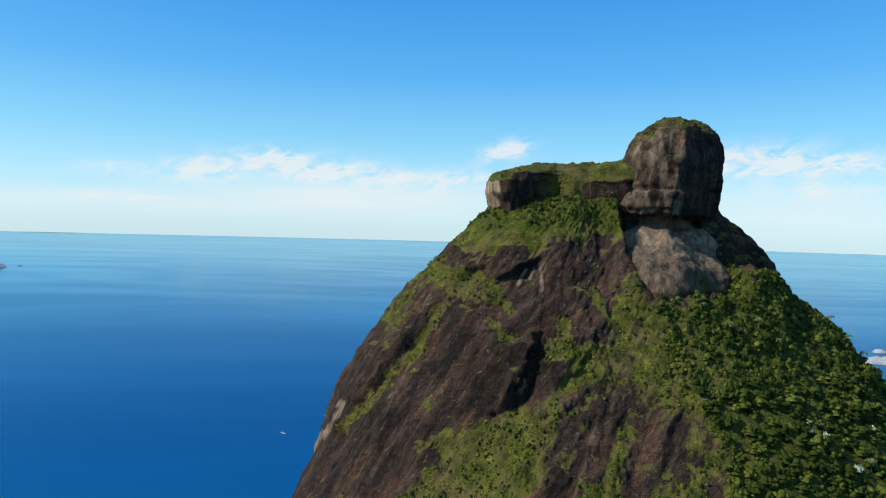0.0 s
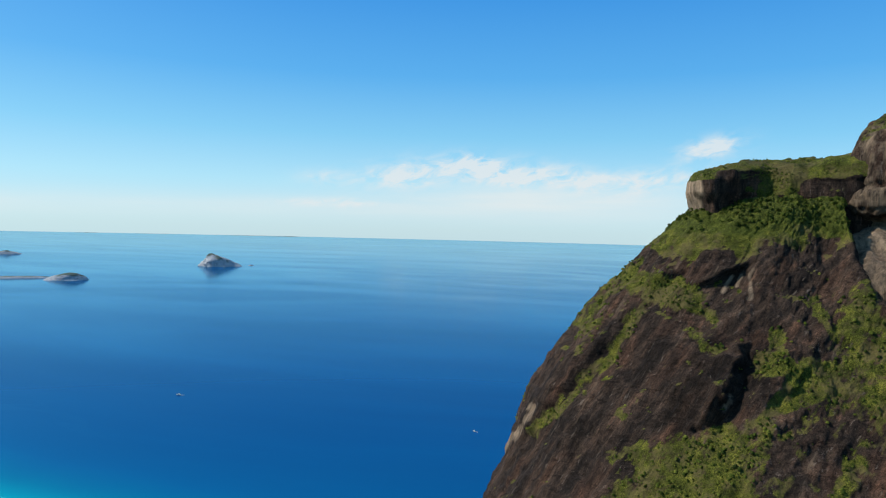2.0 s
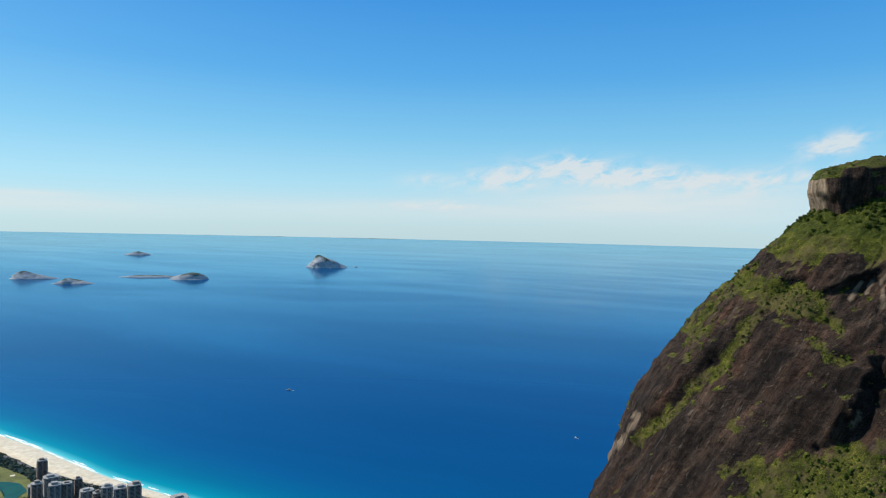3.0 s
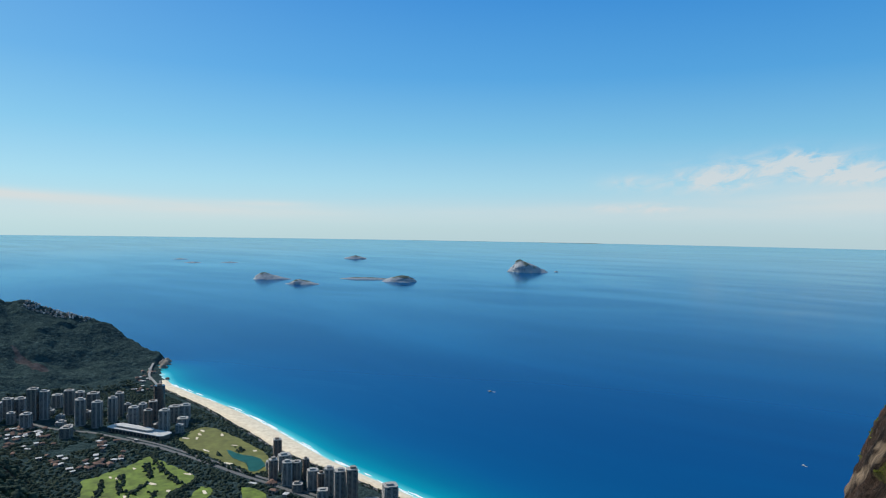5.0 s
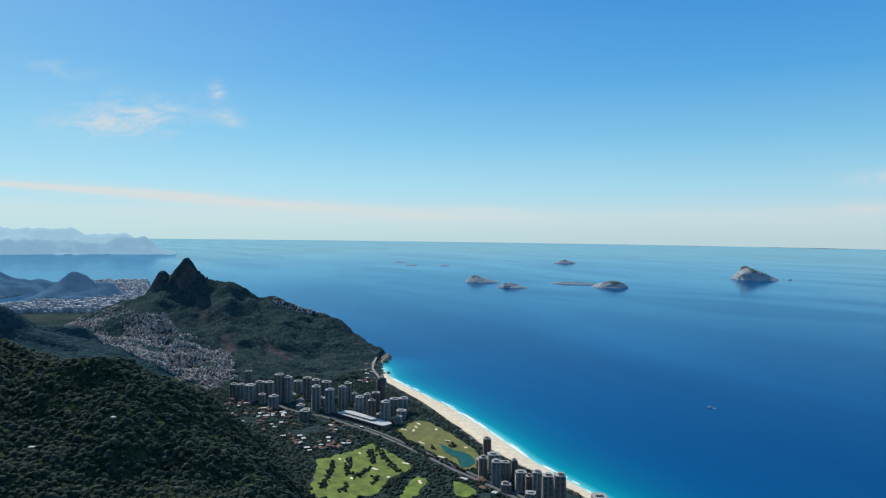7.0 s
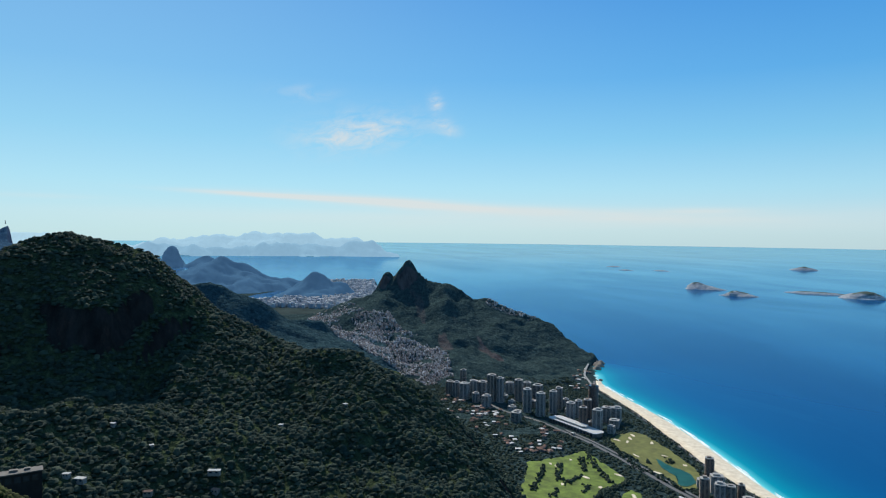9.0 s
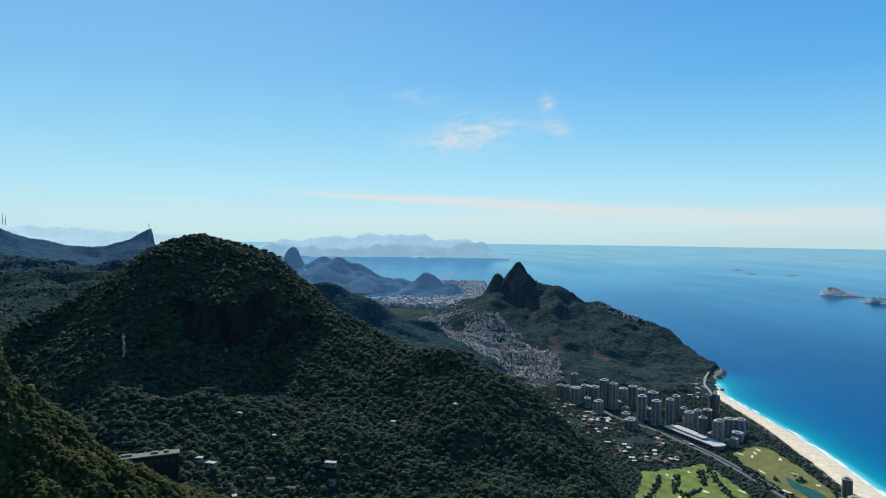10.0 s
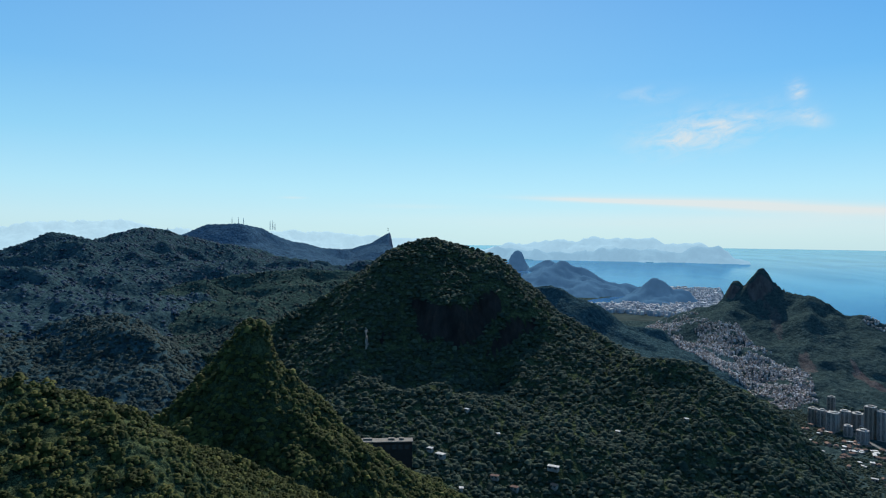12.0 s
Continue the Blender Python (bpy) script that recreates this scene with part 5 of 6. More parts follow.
ASPHALT = plain("asphalt", (0.13, 0.13, 0.13), 0.3, 3.0)
TURF = plain("mown_turf", (0.165, 0.235, 0.030), 0.7, 0.3)
TURF_DRY = plain("dry_turf", (0.165, 0.172, 0.040), 0.55, 0.3)
POND = material("pond_water", lambda nt, b: nt.links.new(ramp(nt, noise_tex(nt, coords(nt), 0.4, 3, 0.5), (0.3, (0.01, 0.07, 0.055)), (0.7, (0.02, 0.10, 0.075))), b.inputs["Base Color"]), 0.3, 0.06)
STREETS = plain("street_ground", (0.27, 0.265, 0.25), 0.4, 0.1)
CITY_GROUND = plain("city_ground_and_parks", (0.06, 0.08, 0.075), 0.5, 0.06, 1.0, 0.0)
HOUSES = random_plain("brick_and_render", (0.17, 0.125, 0.105), (0.36, 0.345, 0.34), (0.24, 0.185, 0.155), (0.46, 0.455, 0.45), (0.19, 0.18, 0.18), (0.28, 0.20, 0.16), (0.62, 0.61, 0.60))
# blue-grey haze is put into the distant blocks' wall colours
CITY = random_plain("hazy_city_render", (0.27, 0.29, 0.32), (0.40, 0.405, 0.415), (0.33, 0.335, 0.35), (0.50, 0.495, 0.49))


def ground_z(x, y):
    """Height of the plain and of the mountain foot above it."""
    d = float(coast_y(x)) - y
    z = 0.32 * float(step(0, 5, d)) + 0.03 + 14 * math.exp(-((x + 430) / 60) ** 2 - ((y - 5) / 45) ** 2)
    for xs, ys, Z, _ in (F_IRM, F_HILL, F_SM):
        if xs[0] < x < xs[-1] and ys[0] < y < ys[-1]:
            z = max(z, float(Z[int((x - xs[0]) / (xs[1] - xs[0])), int((y - ys[0]) / (ys[1] - ys[0]))]))
    return z


def box(bm, cx, cy, z0, z1, w, d, chamfer=0.0):
    pts = [(-w / 2, -d / 2), (w / 2, -d / 2), (w / 2, d / 2), (-w / 2, d / 2)]
    if chamfer:
        c = chamfer
        pts = [(-w / 2 + c, -d / 2), (w / 2 - c, -d / 2), (w / 2, -d / 2 + c), (w / 2, d / 2 - c), (w / 2 - c, d / 2), (-w / 2 + c, d / 2), (-w / 2, d / 2 - c), (-w / 2, -d / 2 + c)]
    lo = [bm.verts.new((cx + x, cy + y, z0)) for x, y in pts]
    hi = [bm.verts.new((cx + x, cy + y, z1)) for x, y in pts]
    n = len(pts)
    for i in range(n):
        bm.faces.new((lo[i], lo[(i + 1) % n], hi[(i + 1) % n], hi[i]))
    bm.faces.new(hi)
    bm.faces.new(lo[::-1])


def apartment_tower(x, y, w, h, turn, wall, seed, d=None):
    """A tower block: shaft, window bays with floor slabs on each side, roof slab and plant room."""
    r = random.Random(seed)
    d = d or w * r.uniform(0.8, 1.05)
    root = new("apartment_building")
    kind = {CONCRETE: "pale concrete", BUFF: "buff rendered", BROWN: "dark brown"}[wall]
    tagged(root, f"{kind} {'tall apartment tower' if h > 3.2 else 'low apartment block'} with balconies by the beach", "building", "apartment towers")
    bm = bmesh.new()
    box(bm, 0, 0, -0.4, h, w, d, 0.12 * w)
    part("wall", bm, wall, root)
    floors = max(4, int(h / 0.32))
    for k in range(4):
        side, deep = (w, d) if k % 2 == 0 else (d, w)
        for s in (-0.24, 0.24):
            bay = bmesh.new()
            box(bay, s * side, -deep / 2 - 0.015, 0.3, h - 0.25, side * 0.30, 0.05)
            window = part("window", bay, GLASS, root)
            window.rotation_euler = (0, 0, k * math.pi / 2)
            slabs = bmesh.new()
            for f in range(floors):
                zf = 0.3 + (h - 0.6) * f / floors
                box(slabs, s * side, -deep / 2 - 0.05, zf, zf + 0.11, side * 0.33, 0.16)
            part("balcony", slabs, wall, window)
    bm = bmesh.new()
    box(bm, 0, 0, h, h + 0.12, w * 1.04, d * 1.04, 0.12 * w)
    roof = part("roof", bm, CONCRETE, root)
    bm = bmesh.new()
    box(bm, r.uniform(-0.1, 0.1) * w, 0, h + 0.12, h + 0.12 + r.uniform(0.3, 0.55), w * 0.5, d * 0.45)
    part("plant_room", bm, wall, roof)
    root.matrix_world = pose(x, y, ground_z(x, y), 0, 0, turn)
    return root


TOWERS_HILL = [(-274.6, 58.7, 3.0, 5.8), (-271.6, 61, 3.2, 6), (-266.7, 63.5, 4.1, 6.6), (-286.3, 67.4, 2.8, 7.6), (-270.1, 68.2, 3.7, 6.7), (-270.8, 72.2, 3.9, 6), (-261.4, 73.6, 3.6, 10.9),
               (-259.4, 76.7, 3.3, 9.9), (-272.9, 84.9, 3.8, 4.8), (-259.8, 84.7, 3.6, 8.8), (-263.1, 89.5, 3.4, 6.8), (-243.1, 82.8, 3.6, 8.9), (-255.8, 91.5, 4.3, 7.3), (-236.8, 86, 3.6, 8.7),
               (-239.4, 92, 3.2, 8.6), (-245.3, 96.7, 3, 8.4), (-261, 66.8, 2.9, 3.7), (-253, 69.1, 3.7, 4.5), (-231.7, 74.7, 3.9, 3.3)]
TOWERS_MALL = [(-230.2, 95.4, 3.5, 6.4), (-232.8, 99.6, 2.9, 6.3), (-219.3, 95.6, 3, 7.5), (-232.5, 103.1, 3.2, 6.7), (-215.8, 99.5, 3.6, 7.4), (-225.1, 107.5, 3.8, 5.5), (-224.8, 111.1, 4, 5.3)]
TOWERS_BEACH = [(-165, 109.9, 2.5, 6.8), (-154.3, 101.4, 2.5, 5.6), (-157.8, 107.4, 3.8, 4.6), (-148.7, 102.2, 3, 6.1), (-147.8, 104.6, 2.5, 5.8), (-148.2, 107.9, 1.8, 5.7), (-141.1, 104.9, 3.2, 5.2),
                (-137.3, 104.7, 1.9, 5.4), (-135.3, 105.8, 2.7, 6.9), (-130.7, 105.6, 3, 7.6), (-127.1, 106.5, 3.1, 8.7), (-117, 110.3, 3.9, 6.3)]
DARK_TOWERS = {(-165, 109.9), (-219.3, 95.6), (-232.5, 103.1), (-137.3, 104.7), (-148.2, 107.9)}
for i, (x, y, w, h) in enumerate(TOWERS_HILL + TOWERS_MALL + TOWERS_BEACH):
    wall = BROWN if (x, y) in DARK_TOWERS else (CONCRETE, BUFF)[(i * 7) % 3 == 0]
    apartment_tower(x, y, w * 0.86, h, 52 + (i * 37) % 17, wall, i)


# lower blocks between the towers
rm = random.Random(21)
for i, (x, y) in enumerate([(-280, 62), (-277, 70), (-268, 74), (-282, 73), (-265, 80), (-254, 80), (-250, 87), (-247, 78), (-240, 78), (-252, 97), (-249, 101), (-238, 98), (-222, 100), (-212, 103), (-218, 107), (-236, 112),
                            (-162, 105.5), (-151, 106), (-143, 101.5), (-133, 102), (-124, 104), (-121, 108)]):
    apartment_tower(x, y, rm.uniform(2.0, 3.4), rm.uniform(1.3, 3.0), 52 + rm.uniform(-12, 12), (CONCRETE, BUFF)[i % 3 == 0], 200 + i)


def round_hotel():
    """The dark cylindrical hotel at the end of the beach."""
    root = tagged(new("hotel"), "dark glass cylindrical hotel tower at the beach's end", "building")
    bm = bmesh.new()
    bmesh.ops.create_cone(bm, cap_ends=True, segments=40, radius1=1.9, radius2=1.9, depth=10.2, matrix=Matrix.Translation((0, 0, 5.1)))
    part("wall", bm, GLASS, root)
    for i in range(28):
        bm = bmesh.new()
        bmesh.ops.create_cone(bm, cap_ends=True, segments=40, radius1=1.96, radius2=1.96, depth=0.07, matrix=Matrix.Translation((0, 0, 0.4 + i * 0.35)))
        part("floor_slab", bm, BROWN, root)
    bm = bmesh.new()
    bmesh.ops.create_cone(bm, cap_ends=True, segments=24, radius1=0.9, radius2=0.9, depth=0.6, matrix=Matrix.Translation((0, 0, 10.5)))
    part("roof", bm, BROWN, root)
    root.matrix_world = pose(-239.7, 108.7, ground_z(-239.7, 108.7))


round_hotel()


def mall():
    root = tagged(new("shopping_centre"), "long low white shopping centre with a stepped flat roof", "building")
    for name, z0, z1, w, d, dx, mat in (("wall", -0.3, 1.3, 24, 4.6, 0, BROWN), ("roof", 1.3, 1.55, 24.6, 5.2, 0, ROOF), ("upper_floor", 1.55, 2.1, 15, 2.6, -2, CONCRETE), ("upper_roof", 2.1, 2.25, 15.6, 3.0, -2, ROOF)):
        bm = bmesh.new()
        box(bm, dx, 0, z0, z1, w, d, 0.9)
        part(name, bm, mat, root)
    for i in range(14):
        bm = bmesh.new()
        box(bm, -10.5 + i * 1.6, -2.35, 0.2, 1.1, 1.1, 0.12)
        part("window", bm, GLASS, root)
    root.matrix_world = pose(-219.5, 92.8, ground_z(-219.5, 92.8), 0, 0, 20)


mall()


def blob(name, cx, cy, rx, ry, turn, z, mat, seed, label, category, kind="structure", ragged=0.22, parent=None):
    """A flat patch of ground with an uneven edge and a little thickness."""
    n = 48
    th = np.linspace(0, 2 * np.pi, n, endpoint=False)
    k = 1 + ragged * fbm(np.stack([np.cos(th) * 1.4 + seed * 7, np.sin(th) * 1.4, np.full(n, seed * 1.7)], 1), 3)
    lx, ly = np.cos(th) * rx * k, np.sin(th) * ry * k
    c, s = math.cos(radians(turn)), math.sin(radians(turn))
    ring = np.stack([cx + lx * c - ly * s, cy + lx * s + ly * c, np.full(n, z)], 1)
    v = np.concatenate([ring, ring - [0, 0, 0.3], [[cx, cy, z]]])
    i = np.arange(n)
    j = (i + 1) % n
    f = np.concatenate([np.stack([i, j, np.full(n, 2 * n)], 1), np.stack([i, n + i, n + j], 1), np.stack([i, n + j, j], 1)])
    return tagged(mesh_from(name, v, f, mat, smooth=False), label, category, kind=kind)


def patch(name, outline, z, mat, seed, label, category):
    """A flat patch of ground after an outline, its edge a little wavering."""
    P = np.array(outline + outline[:1], float)
    s = np.concatenate([[0], np.cumsum(np.hypot(*np.diff(P, axis=0).T))])
    t = np.linspace(0, s[-1], 120, endpoint=False)
    ring = np.stack([np.interp(t, s, P[:, 0]), np.interp(t, s, P[:, 1]), np.full(120, z)], 1)
    for _ in range(3):
        ring = (np.roll(ring, 1, 0) + ring + np.roll(ring, -1, 0)) / 3
    ring[:, 0] += 0.7 * vnoise(ring * 0.35 + seed)
    ring[:, 1] += 0.5 * vnoise(ring * 0.35 + seed + 50)
    i = np.arange(120)
    j = (i + 1) % 120
    v = np.concatenate([ring, ring - [0, 0, 0.3], [ring.mean(0)]])
    f = np.concatenate([np.stack([i, j, np.full(120, 240)], 1), np.stack([i, 120 + i, 120 + j], 1), np.stack([i, 120 + j, j], 1)])
    return tagged(mesh_from(name, v, f, mat, smooth=False), label, category, kind="structure")


# golf course: dry seaside part, green inland fairways, pond and bunkers
patch("fairway", [(-205.2, 99.3), (-209.8, 105.0), (-212.4, 111.2), (-207.0, 114.1), (-190.2, 113.3), (-174.3, 111.9), (-165.4, 108.7), (-160.1, 103.7), (-161.4, 99.5), (-168.7, 100.6), (-175.1, 98.3), (-188.2, 98.6), (-195.0, 97.7)],
      0.44, TURF_DRY, 1, "sunlit dry golf turf between road and beach", "golf course")
patch("fairway", [(-188.8, 64.7), (-190.0, 70.4), (-192.6, 78.5), (-196.3, 86.0), (-190.2, 86.6), (-180.4, 87.2), (-171.3, 87.6), (-166.8, 83.0), (-166.1, 77.8), (-160.7, 73.6), (-156.8, 70.2), (-157.4, 62.4), (-160.2, 57.3), (-163.6, 53.9), (-172.1, 57.9)],
      0.45, TURF, 2, "bright green mown golf turf crossed by tree rows", "golf course")
patch("fairway", [(-154.9, 76.0), (-160.4, 81.2), (-162.9, 85.8), (-159.6, 86.7), (-155.7, 83.3), (-151.4, 79.5), (-149.4, 75.7), (-150.8, 73.7)], 0.455, TURF, 3, "small mown golf green in a clearing", "golf course")
patch("fairway", [(-155.5, 92.4), (-153.7, 94.8), (-147.8, 94.7), (-144.1, 92.9), (-144.0, 89.6), (-146.6, 87.9)], 0.46, TURF, 4, "mown golf green beside the highway", "golf course")
patch("water", [(-185.4, 105.4), (-180.2, 105.6), (-175.4, 107.2), (-171.0, 108.5), (-164.0, 105.2), (-162.1, 102.0), (-163.9, 100.2), (-169.8, 102.7), (-174.0, 102.4), (-179.9, 103.2)], 0.50, POND, 5, "green golf course pond beside the turf", "pond")
rb = random.Random(4)
for k, (x, y) in enumerate([(-186.2, 71.1), (-188.6, 78.4), (-174.1, 76.8), (-166.1, 77.8), (-170.3, 68.5), (-174.0, 87.0), (-205.2, 106.5), (-204.3, 101.4), (-188.6, 100.1), (-199.3, 111.4), (-187.1, 108.7), (-159.0, 84.0), (-173.6, 99.2), (-208, 109), (-202, 104), (-184.5, 72.3), (-178, 110.5)]):
    blob("bunker", x, y, rb.uniform(0.6, 1.6), rb.uniform(0.35, 0.6), rb.uniform(-40, 40), 0.52, SAND, 60 + k, "pale sand bunker in the golf turf", "bunker", "", 0.4)
TREE_ROWS = [((-190.0, 82.1), (-178.1, 78.9), 26), ((-193.0, 85.8), (-183.4, 83.9), 16), ((-183.4, 83.9), (-168.8, 81.8), 30), ((-185.5, 73.8), (-173.0, 68.4), 30), ((-184.5, 68.3), (-167.3, 59.1), 34), ((-158.8, 73.4), (-163.1, 77.5), 16), ((-163.1, 77.5), (-168.2, 87.5), 26),
             ((-170.2, 69.1), (-174.6, 75.5), 18), ((-163.9, 72.0), (-168.2, 74.9), 10), ((-166.7, 65.4), (-162.6, 62.8), 12), ((-193.1, 95.9), (-176.2, 95.6), 30), ((-184.6, 101.5), (-181.1, 100.4), 7), ((-184.0, 108.7), (-180.4, 107.5), 8), ((-205, 98), (-193, 96.5), 20), ((-176, 96.6), (-160, 99), 18)]


def strip(name, line, width, z, mat, label, category, edge=0.0):
    """A band along a line on the plain."""
    L = np.array(line, float)
    s = np.concatenate([[0], np.cumsum(np.hypot(*np.diff(L, axis=0).T))])
    t = np.arange(0, s[-1], 1.5)
    x, y = np.interp(t, s, L[:, 0]), np.interp(t, s, L[:, 1])
    for _ in range(6):
        x[1:-1], y[1:-1] = (x[:-2] + x[1:-1] + x[2:]) / 3, (y[:-2] + y[1:-1] + y[2:]) / 3
    nx, ny = -np.gradient(y), np.gradient(x)
    m = np.hypot(nx, ny)
    nx, ny = nx / m, ny / m
    wob = 1 + edge * fbm(np.stack([t * 0.12, t * 0, t * 0], 1), 3)
    rows = []
    for o, dz in ((-0.5, -0.3), (-0.5, 0), (0.5, 0), (0.5, -0.3)):
        rows.append(np.stack([x + nx * o * width * wob, y + ny * o * width * wob, np.full(len(x), z + dz)], 1))
    v = np.stack(rows, 1).reshape(-1, 3)
    return tagged(mesh_from(name, v, grid_faces(len(x), 4), mat, smooth=False), label, category, kind="structure")


ROAD = [(-300, 66), (-262, 70), (-244.3, 74.5), (-231, 83), (-218.5, 86.7), (-203.5, 91.2), (-189, 93.6), (-176, 95.6), (-163, 97), (-153.6, 98.9), (-136, 101.3), (-100, 104)]
strip("road", ROAD, 1.3, 0.44, ASPHALT, "grey asphalt highway through the golf course", "road")
strip("road", [(x, y + 1.9) for x, y in ROAD[4:]], 1.0, 0.445, ASPHALT, "second carriageway of the asphalt highway", "road")


def beach():
    """Sand from the promenade to the water, a little lower towards the sea."""
    x = np.arange(-290, -60, 1.0)
    yc = coast_y(x)
    for _ in range(20):
        yc[1:-1] = (yc[:-2] + yc[1:-1] + yc[2:]) / 3
    wide = np.interp(x, [-290, -272, -240, -210, -180, -140, -110, -60], [2.5, 5.5, 6.5, 8.5, 8.5, 4.0, 3.2, 3.0])
    rows = []
    for q, z in ((1.0, 0.10), (1.0, 0.50), (0.6, 0.47), (0.2, 0.28), (-0.06, -0.10)):
        rows.append(np.stack([x, yc - wide * q - (0.15 * vnoise(np.stack([x * 0.2, x * 0, x * 0], 1)) if q > 0.9 else 0), np.full(len(x), z)], 1))
    v = np.stack(rows, 1).reshape(-1, 3)
    tagged(mesh_from("beach", v, grid_faces(len(x), 5), SAND), "wide curved beach of pale sand", "beach", kind="structure")
    strip("road", np.stack([x, yc - wide - 0.9], 1)[::6], 0.9, 0.47, ASPHALT, "promenade road along the beach", "road")
    # breaking waves
    r = np.random.default_rng(3)
    foam = plain("sea_foam", (0.85, 0.87, 0.87), 0.15, 3.0)
    for k in range(54):
        x0 = r.uniform(-284, -90)
        ln = r.uniform(3, 11)
        xs = np.linspace(x0, x0 + ln, 14)
        off = r.uniform(0.1, 0.5) if k % 2 else r.uniform(0.8, 1.7)
        yw = np.interp(xs, x, yc) + off + 0.15 * vnoise(np.stack([xs * 0.5, xs * 0 + k, xs * 0], 1))
        th = 0.32 * np.sin(np.linspace(0.05, 3.09, 14)) * r.uniform(0.6, 1.3)
        v = np.concatenate([np.stack([xs, yw - th, np.full(14, 0.01)], 1), np.stack([xs, yw, np.full(14, 0.10)], 1), np.stack([xs, yw + th, np.full(14, 0.01)], 1)])
        tagged(mesh_from("breaking_wave", v, grid_faces(3, 14), foam), "white foam of a wave breaking on sand", "wave", "waves along the beach")


beach()


def box_field(name, places, mat, label, category):
    """Many small plain houses joined as one settlement: rows of x, y, z, width, depth, height, turn."""
    A = np.asarray(places, float)
    cx = np.array([-1, 1, 1, -1]) / 2
    cy = np.array([-1, -1, 1, 1]) / 2
    c, s = np.cos(A[:, 6])[:, None], np.sin(A[:, 6])[:, None]
    lx, ly = cx[None] * A[:, 3:4], cy[None] * A[:, 4:5]
    X, Y = A[:, 0:1] + lx * c - ly * s, A[:, 1:2] + lx * s + ly * c
    lo = np.stack([X, Y, np.repeat(A[:, 2:3] - 0.6, 4, 1)], -1)
    hi = np.stack([X, Y, np.repeat(A[:, 2:3] + A[:, 5:6], 4, 1)], -1)
    v = np.concatenate([lo, hi], 1).reshape(-1, 3)
    q = np.array([(0, 1, 5, 4), (1, 2, 6, 5), (2, 3, 7, 6), (3, 0, 4, 7), (4, 5, 6, 7)])
    f = (q[None] + (np.arange(len(A)) * 8)[:, None, None]).reshape(-1, 4)
    return tagged(mesh_from(name, v, f, mat, smooth=False), label, category, kind="stuff")


def inside(poly, x, y):
    P = np.array(poly, float)
    c = np.zeros(len(x), bool)
    for (x0, y0), (x1, y1) in zip(P, np.roll(P, -1, 0)):
        c ^= ((y0 > y) != (y1 > y)) & (x < (x1 - x0) * (y - y0) / (y1 - y0 + 1e-12) + x0)
    return c


def settlement(poly, n, size, tall, seed, keep=None, top=99.0):
    r = np.random.default_rng(seed)
    P = np.array(poly)
    x, y = r.uniform(P[:, 0].min(), P[:, 0].max(), n), r.uniform(P[:, 1].min(), P[:, 1].max(), n)
    ok = inside(poly, x, y)
    if keep:
        ok &= keep(x, y)
    x, y = x[ok], y[ok]
    z = np.array([ground_z(a, b) for a, b in zip(x, y)])
    ok = z < top + 4 * vnoise(flat3(x, y, 0.06))
    x, y, z = x[ok], y[ok], z[ok]
    m = len(x)
    return np.stack([x, y, z, r.uniform(*size, m), r.uniform(*size, m), r.uniform(*tall, m), r.uniform(0, 3.14, m)], 1)


SLUM = [(-288, 46), (-300, 66), (-336, 70), (-368, 54), (-410, 44), (-442, 34), (-446, 10), (-425, -2), (-380, 2), (-332, 10), (-305, 28)]
box_field("hillside_houses", settlement(SLUM, 15000, (0.35, 0.8), (0.35, 1.0), 1, lambda x, y: fbm(flat3(x, y, 0.09), 3) + 0.45 * vnoise(flat3(x, y, 0.4)) > -0.28, 25.0), HOUSES, "crowded brick and white houses climbing the hillside", "houses")
box_field("hillside_houses", settlement([(-399, 107), (-408, 113), (-397, 128), (-386, 138), (-379, 133), (-390, 119)], 520, (0.5, 1.0), (0.4, 0.9), 2, lambda x, y: vnoise(flat3(x, y, 0.15)) > -0.3), HOUSES, "houses along the mountain ridge above the sea", "houses")
LEBLON = [(-620, -40), (-600, 20), (-620, 62), (-711, 72), (-930, 88), (-935, 20), (-800, 10), (-700, -18), (-660, -60)]
box_field("city_blocks", settlement(LEBLON, 4000, (1.6, 3.4), (1.5, 5.0), 3, lambda x, y: np.hypot(((x + 748) * 0.906 - (y + 38) * 0.423) / 76, ((x + 748) * 0.423 + (y + 38) * 0.906) / 20) > 1), CITY, "hazy pale apartment blocks of the city by the lagoon", "buildings")
blob("water", -748, -38, 72, 17, -25, 0.6, SEA, 77, "calm pale lagoon behind the city", "lagoon", ragged=0.12)
blob("pavement", -700, 20, 240, 58, 176, 0.40, CITY_GROUND, 78, "pale city ground between the blocks", "city ground", ragged=0.1)


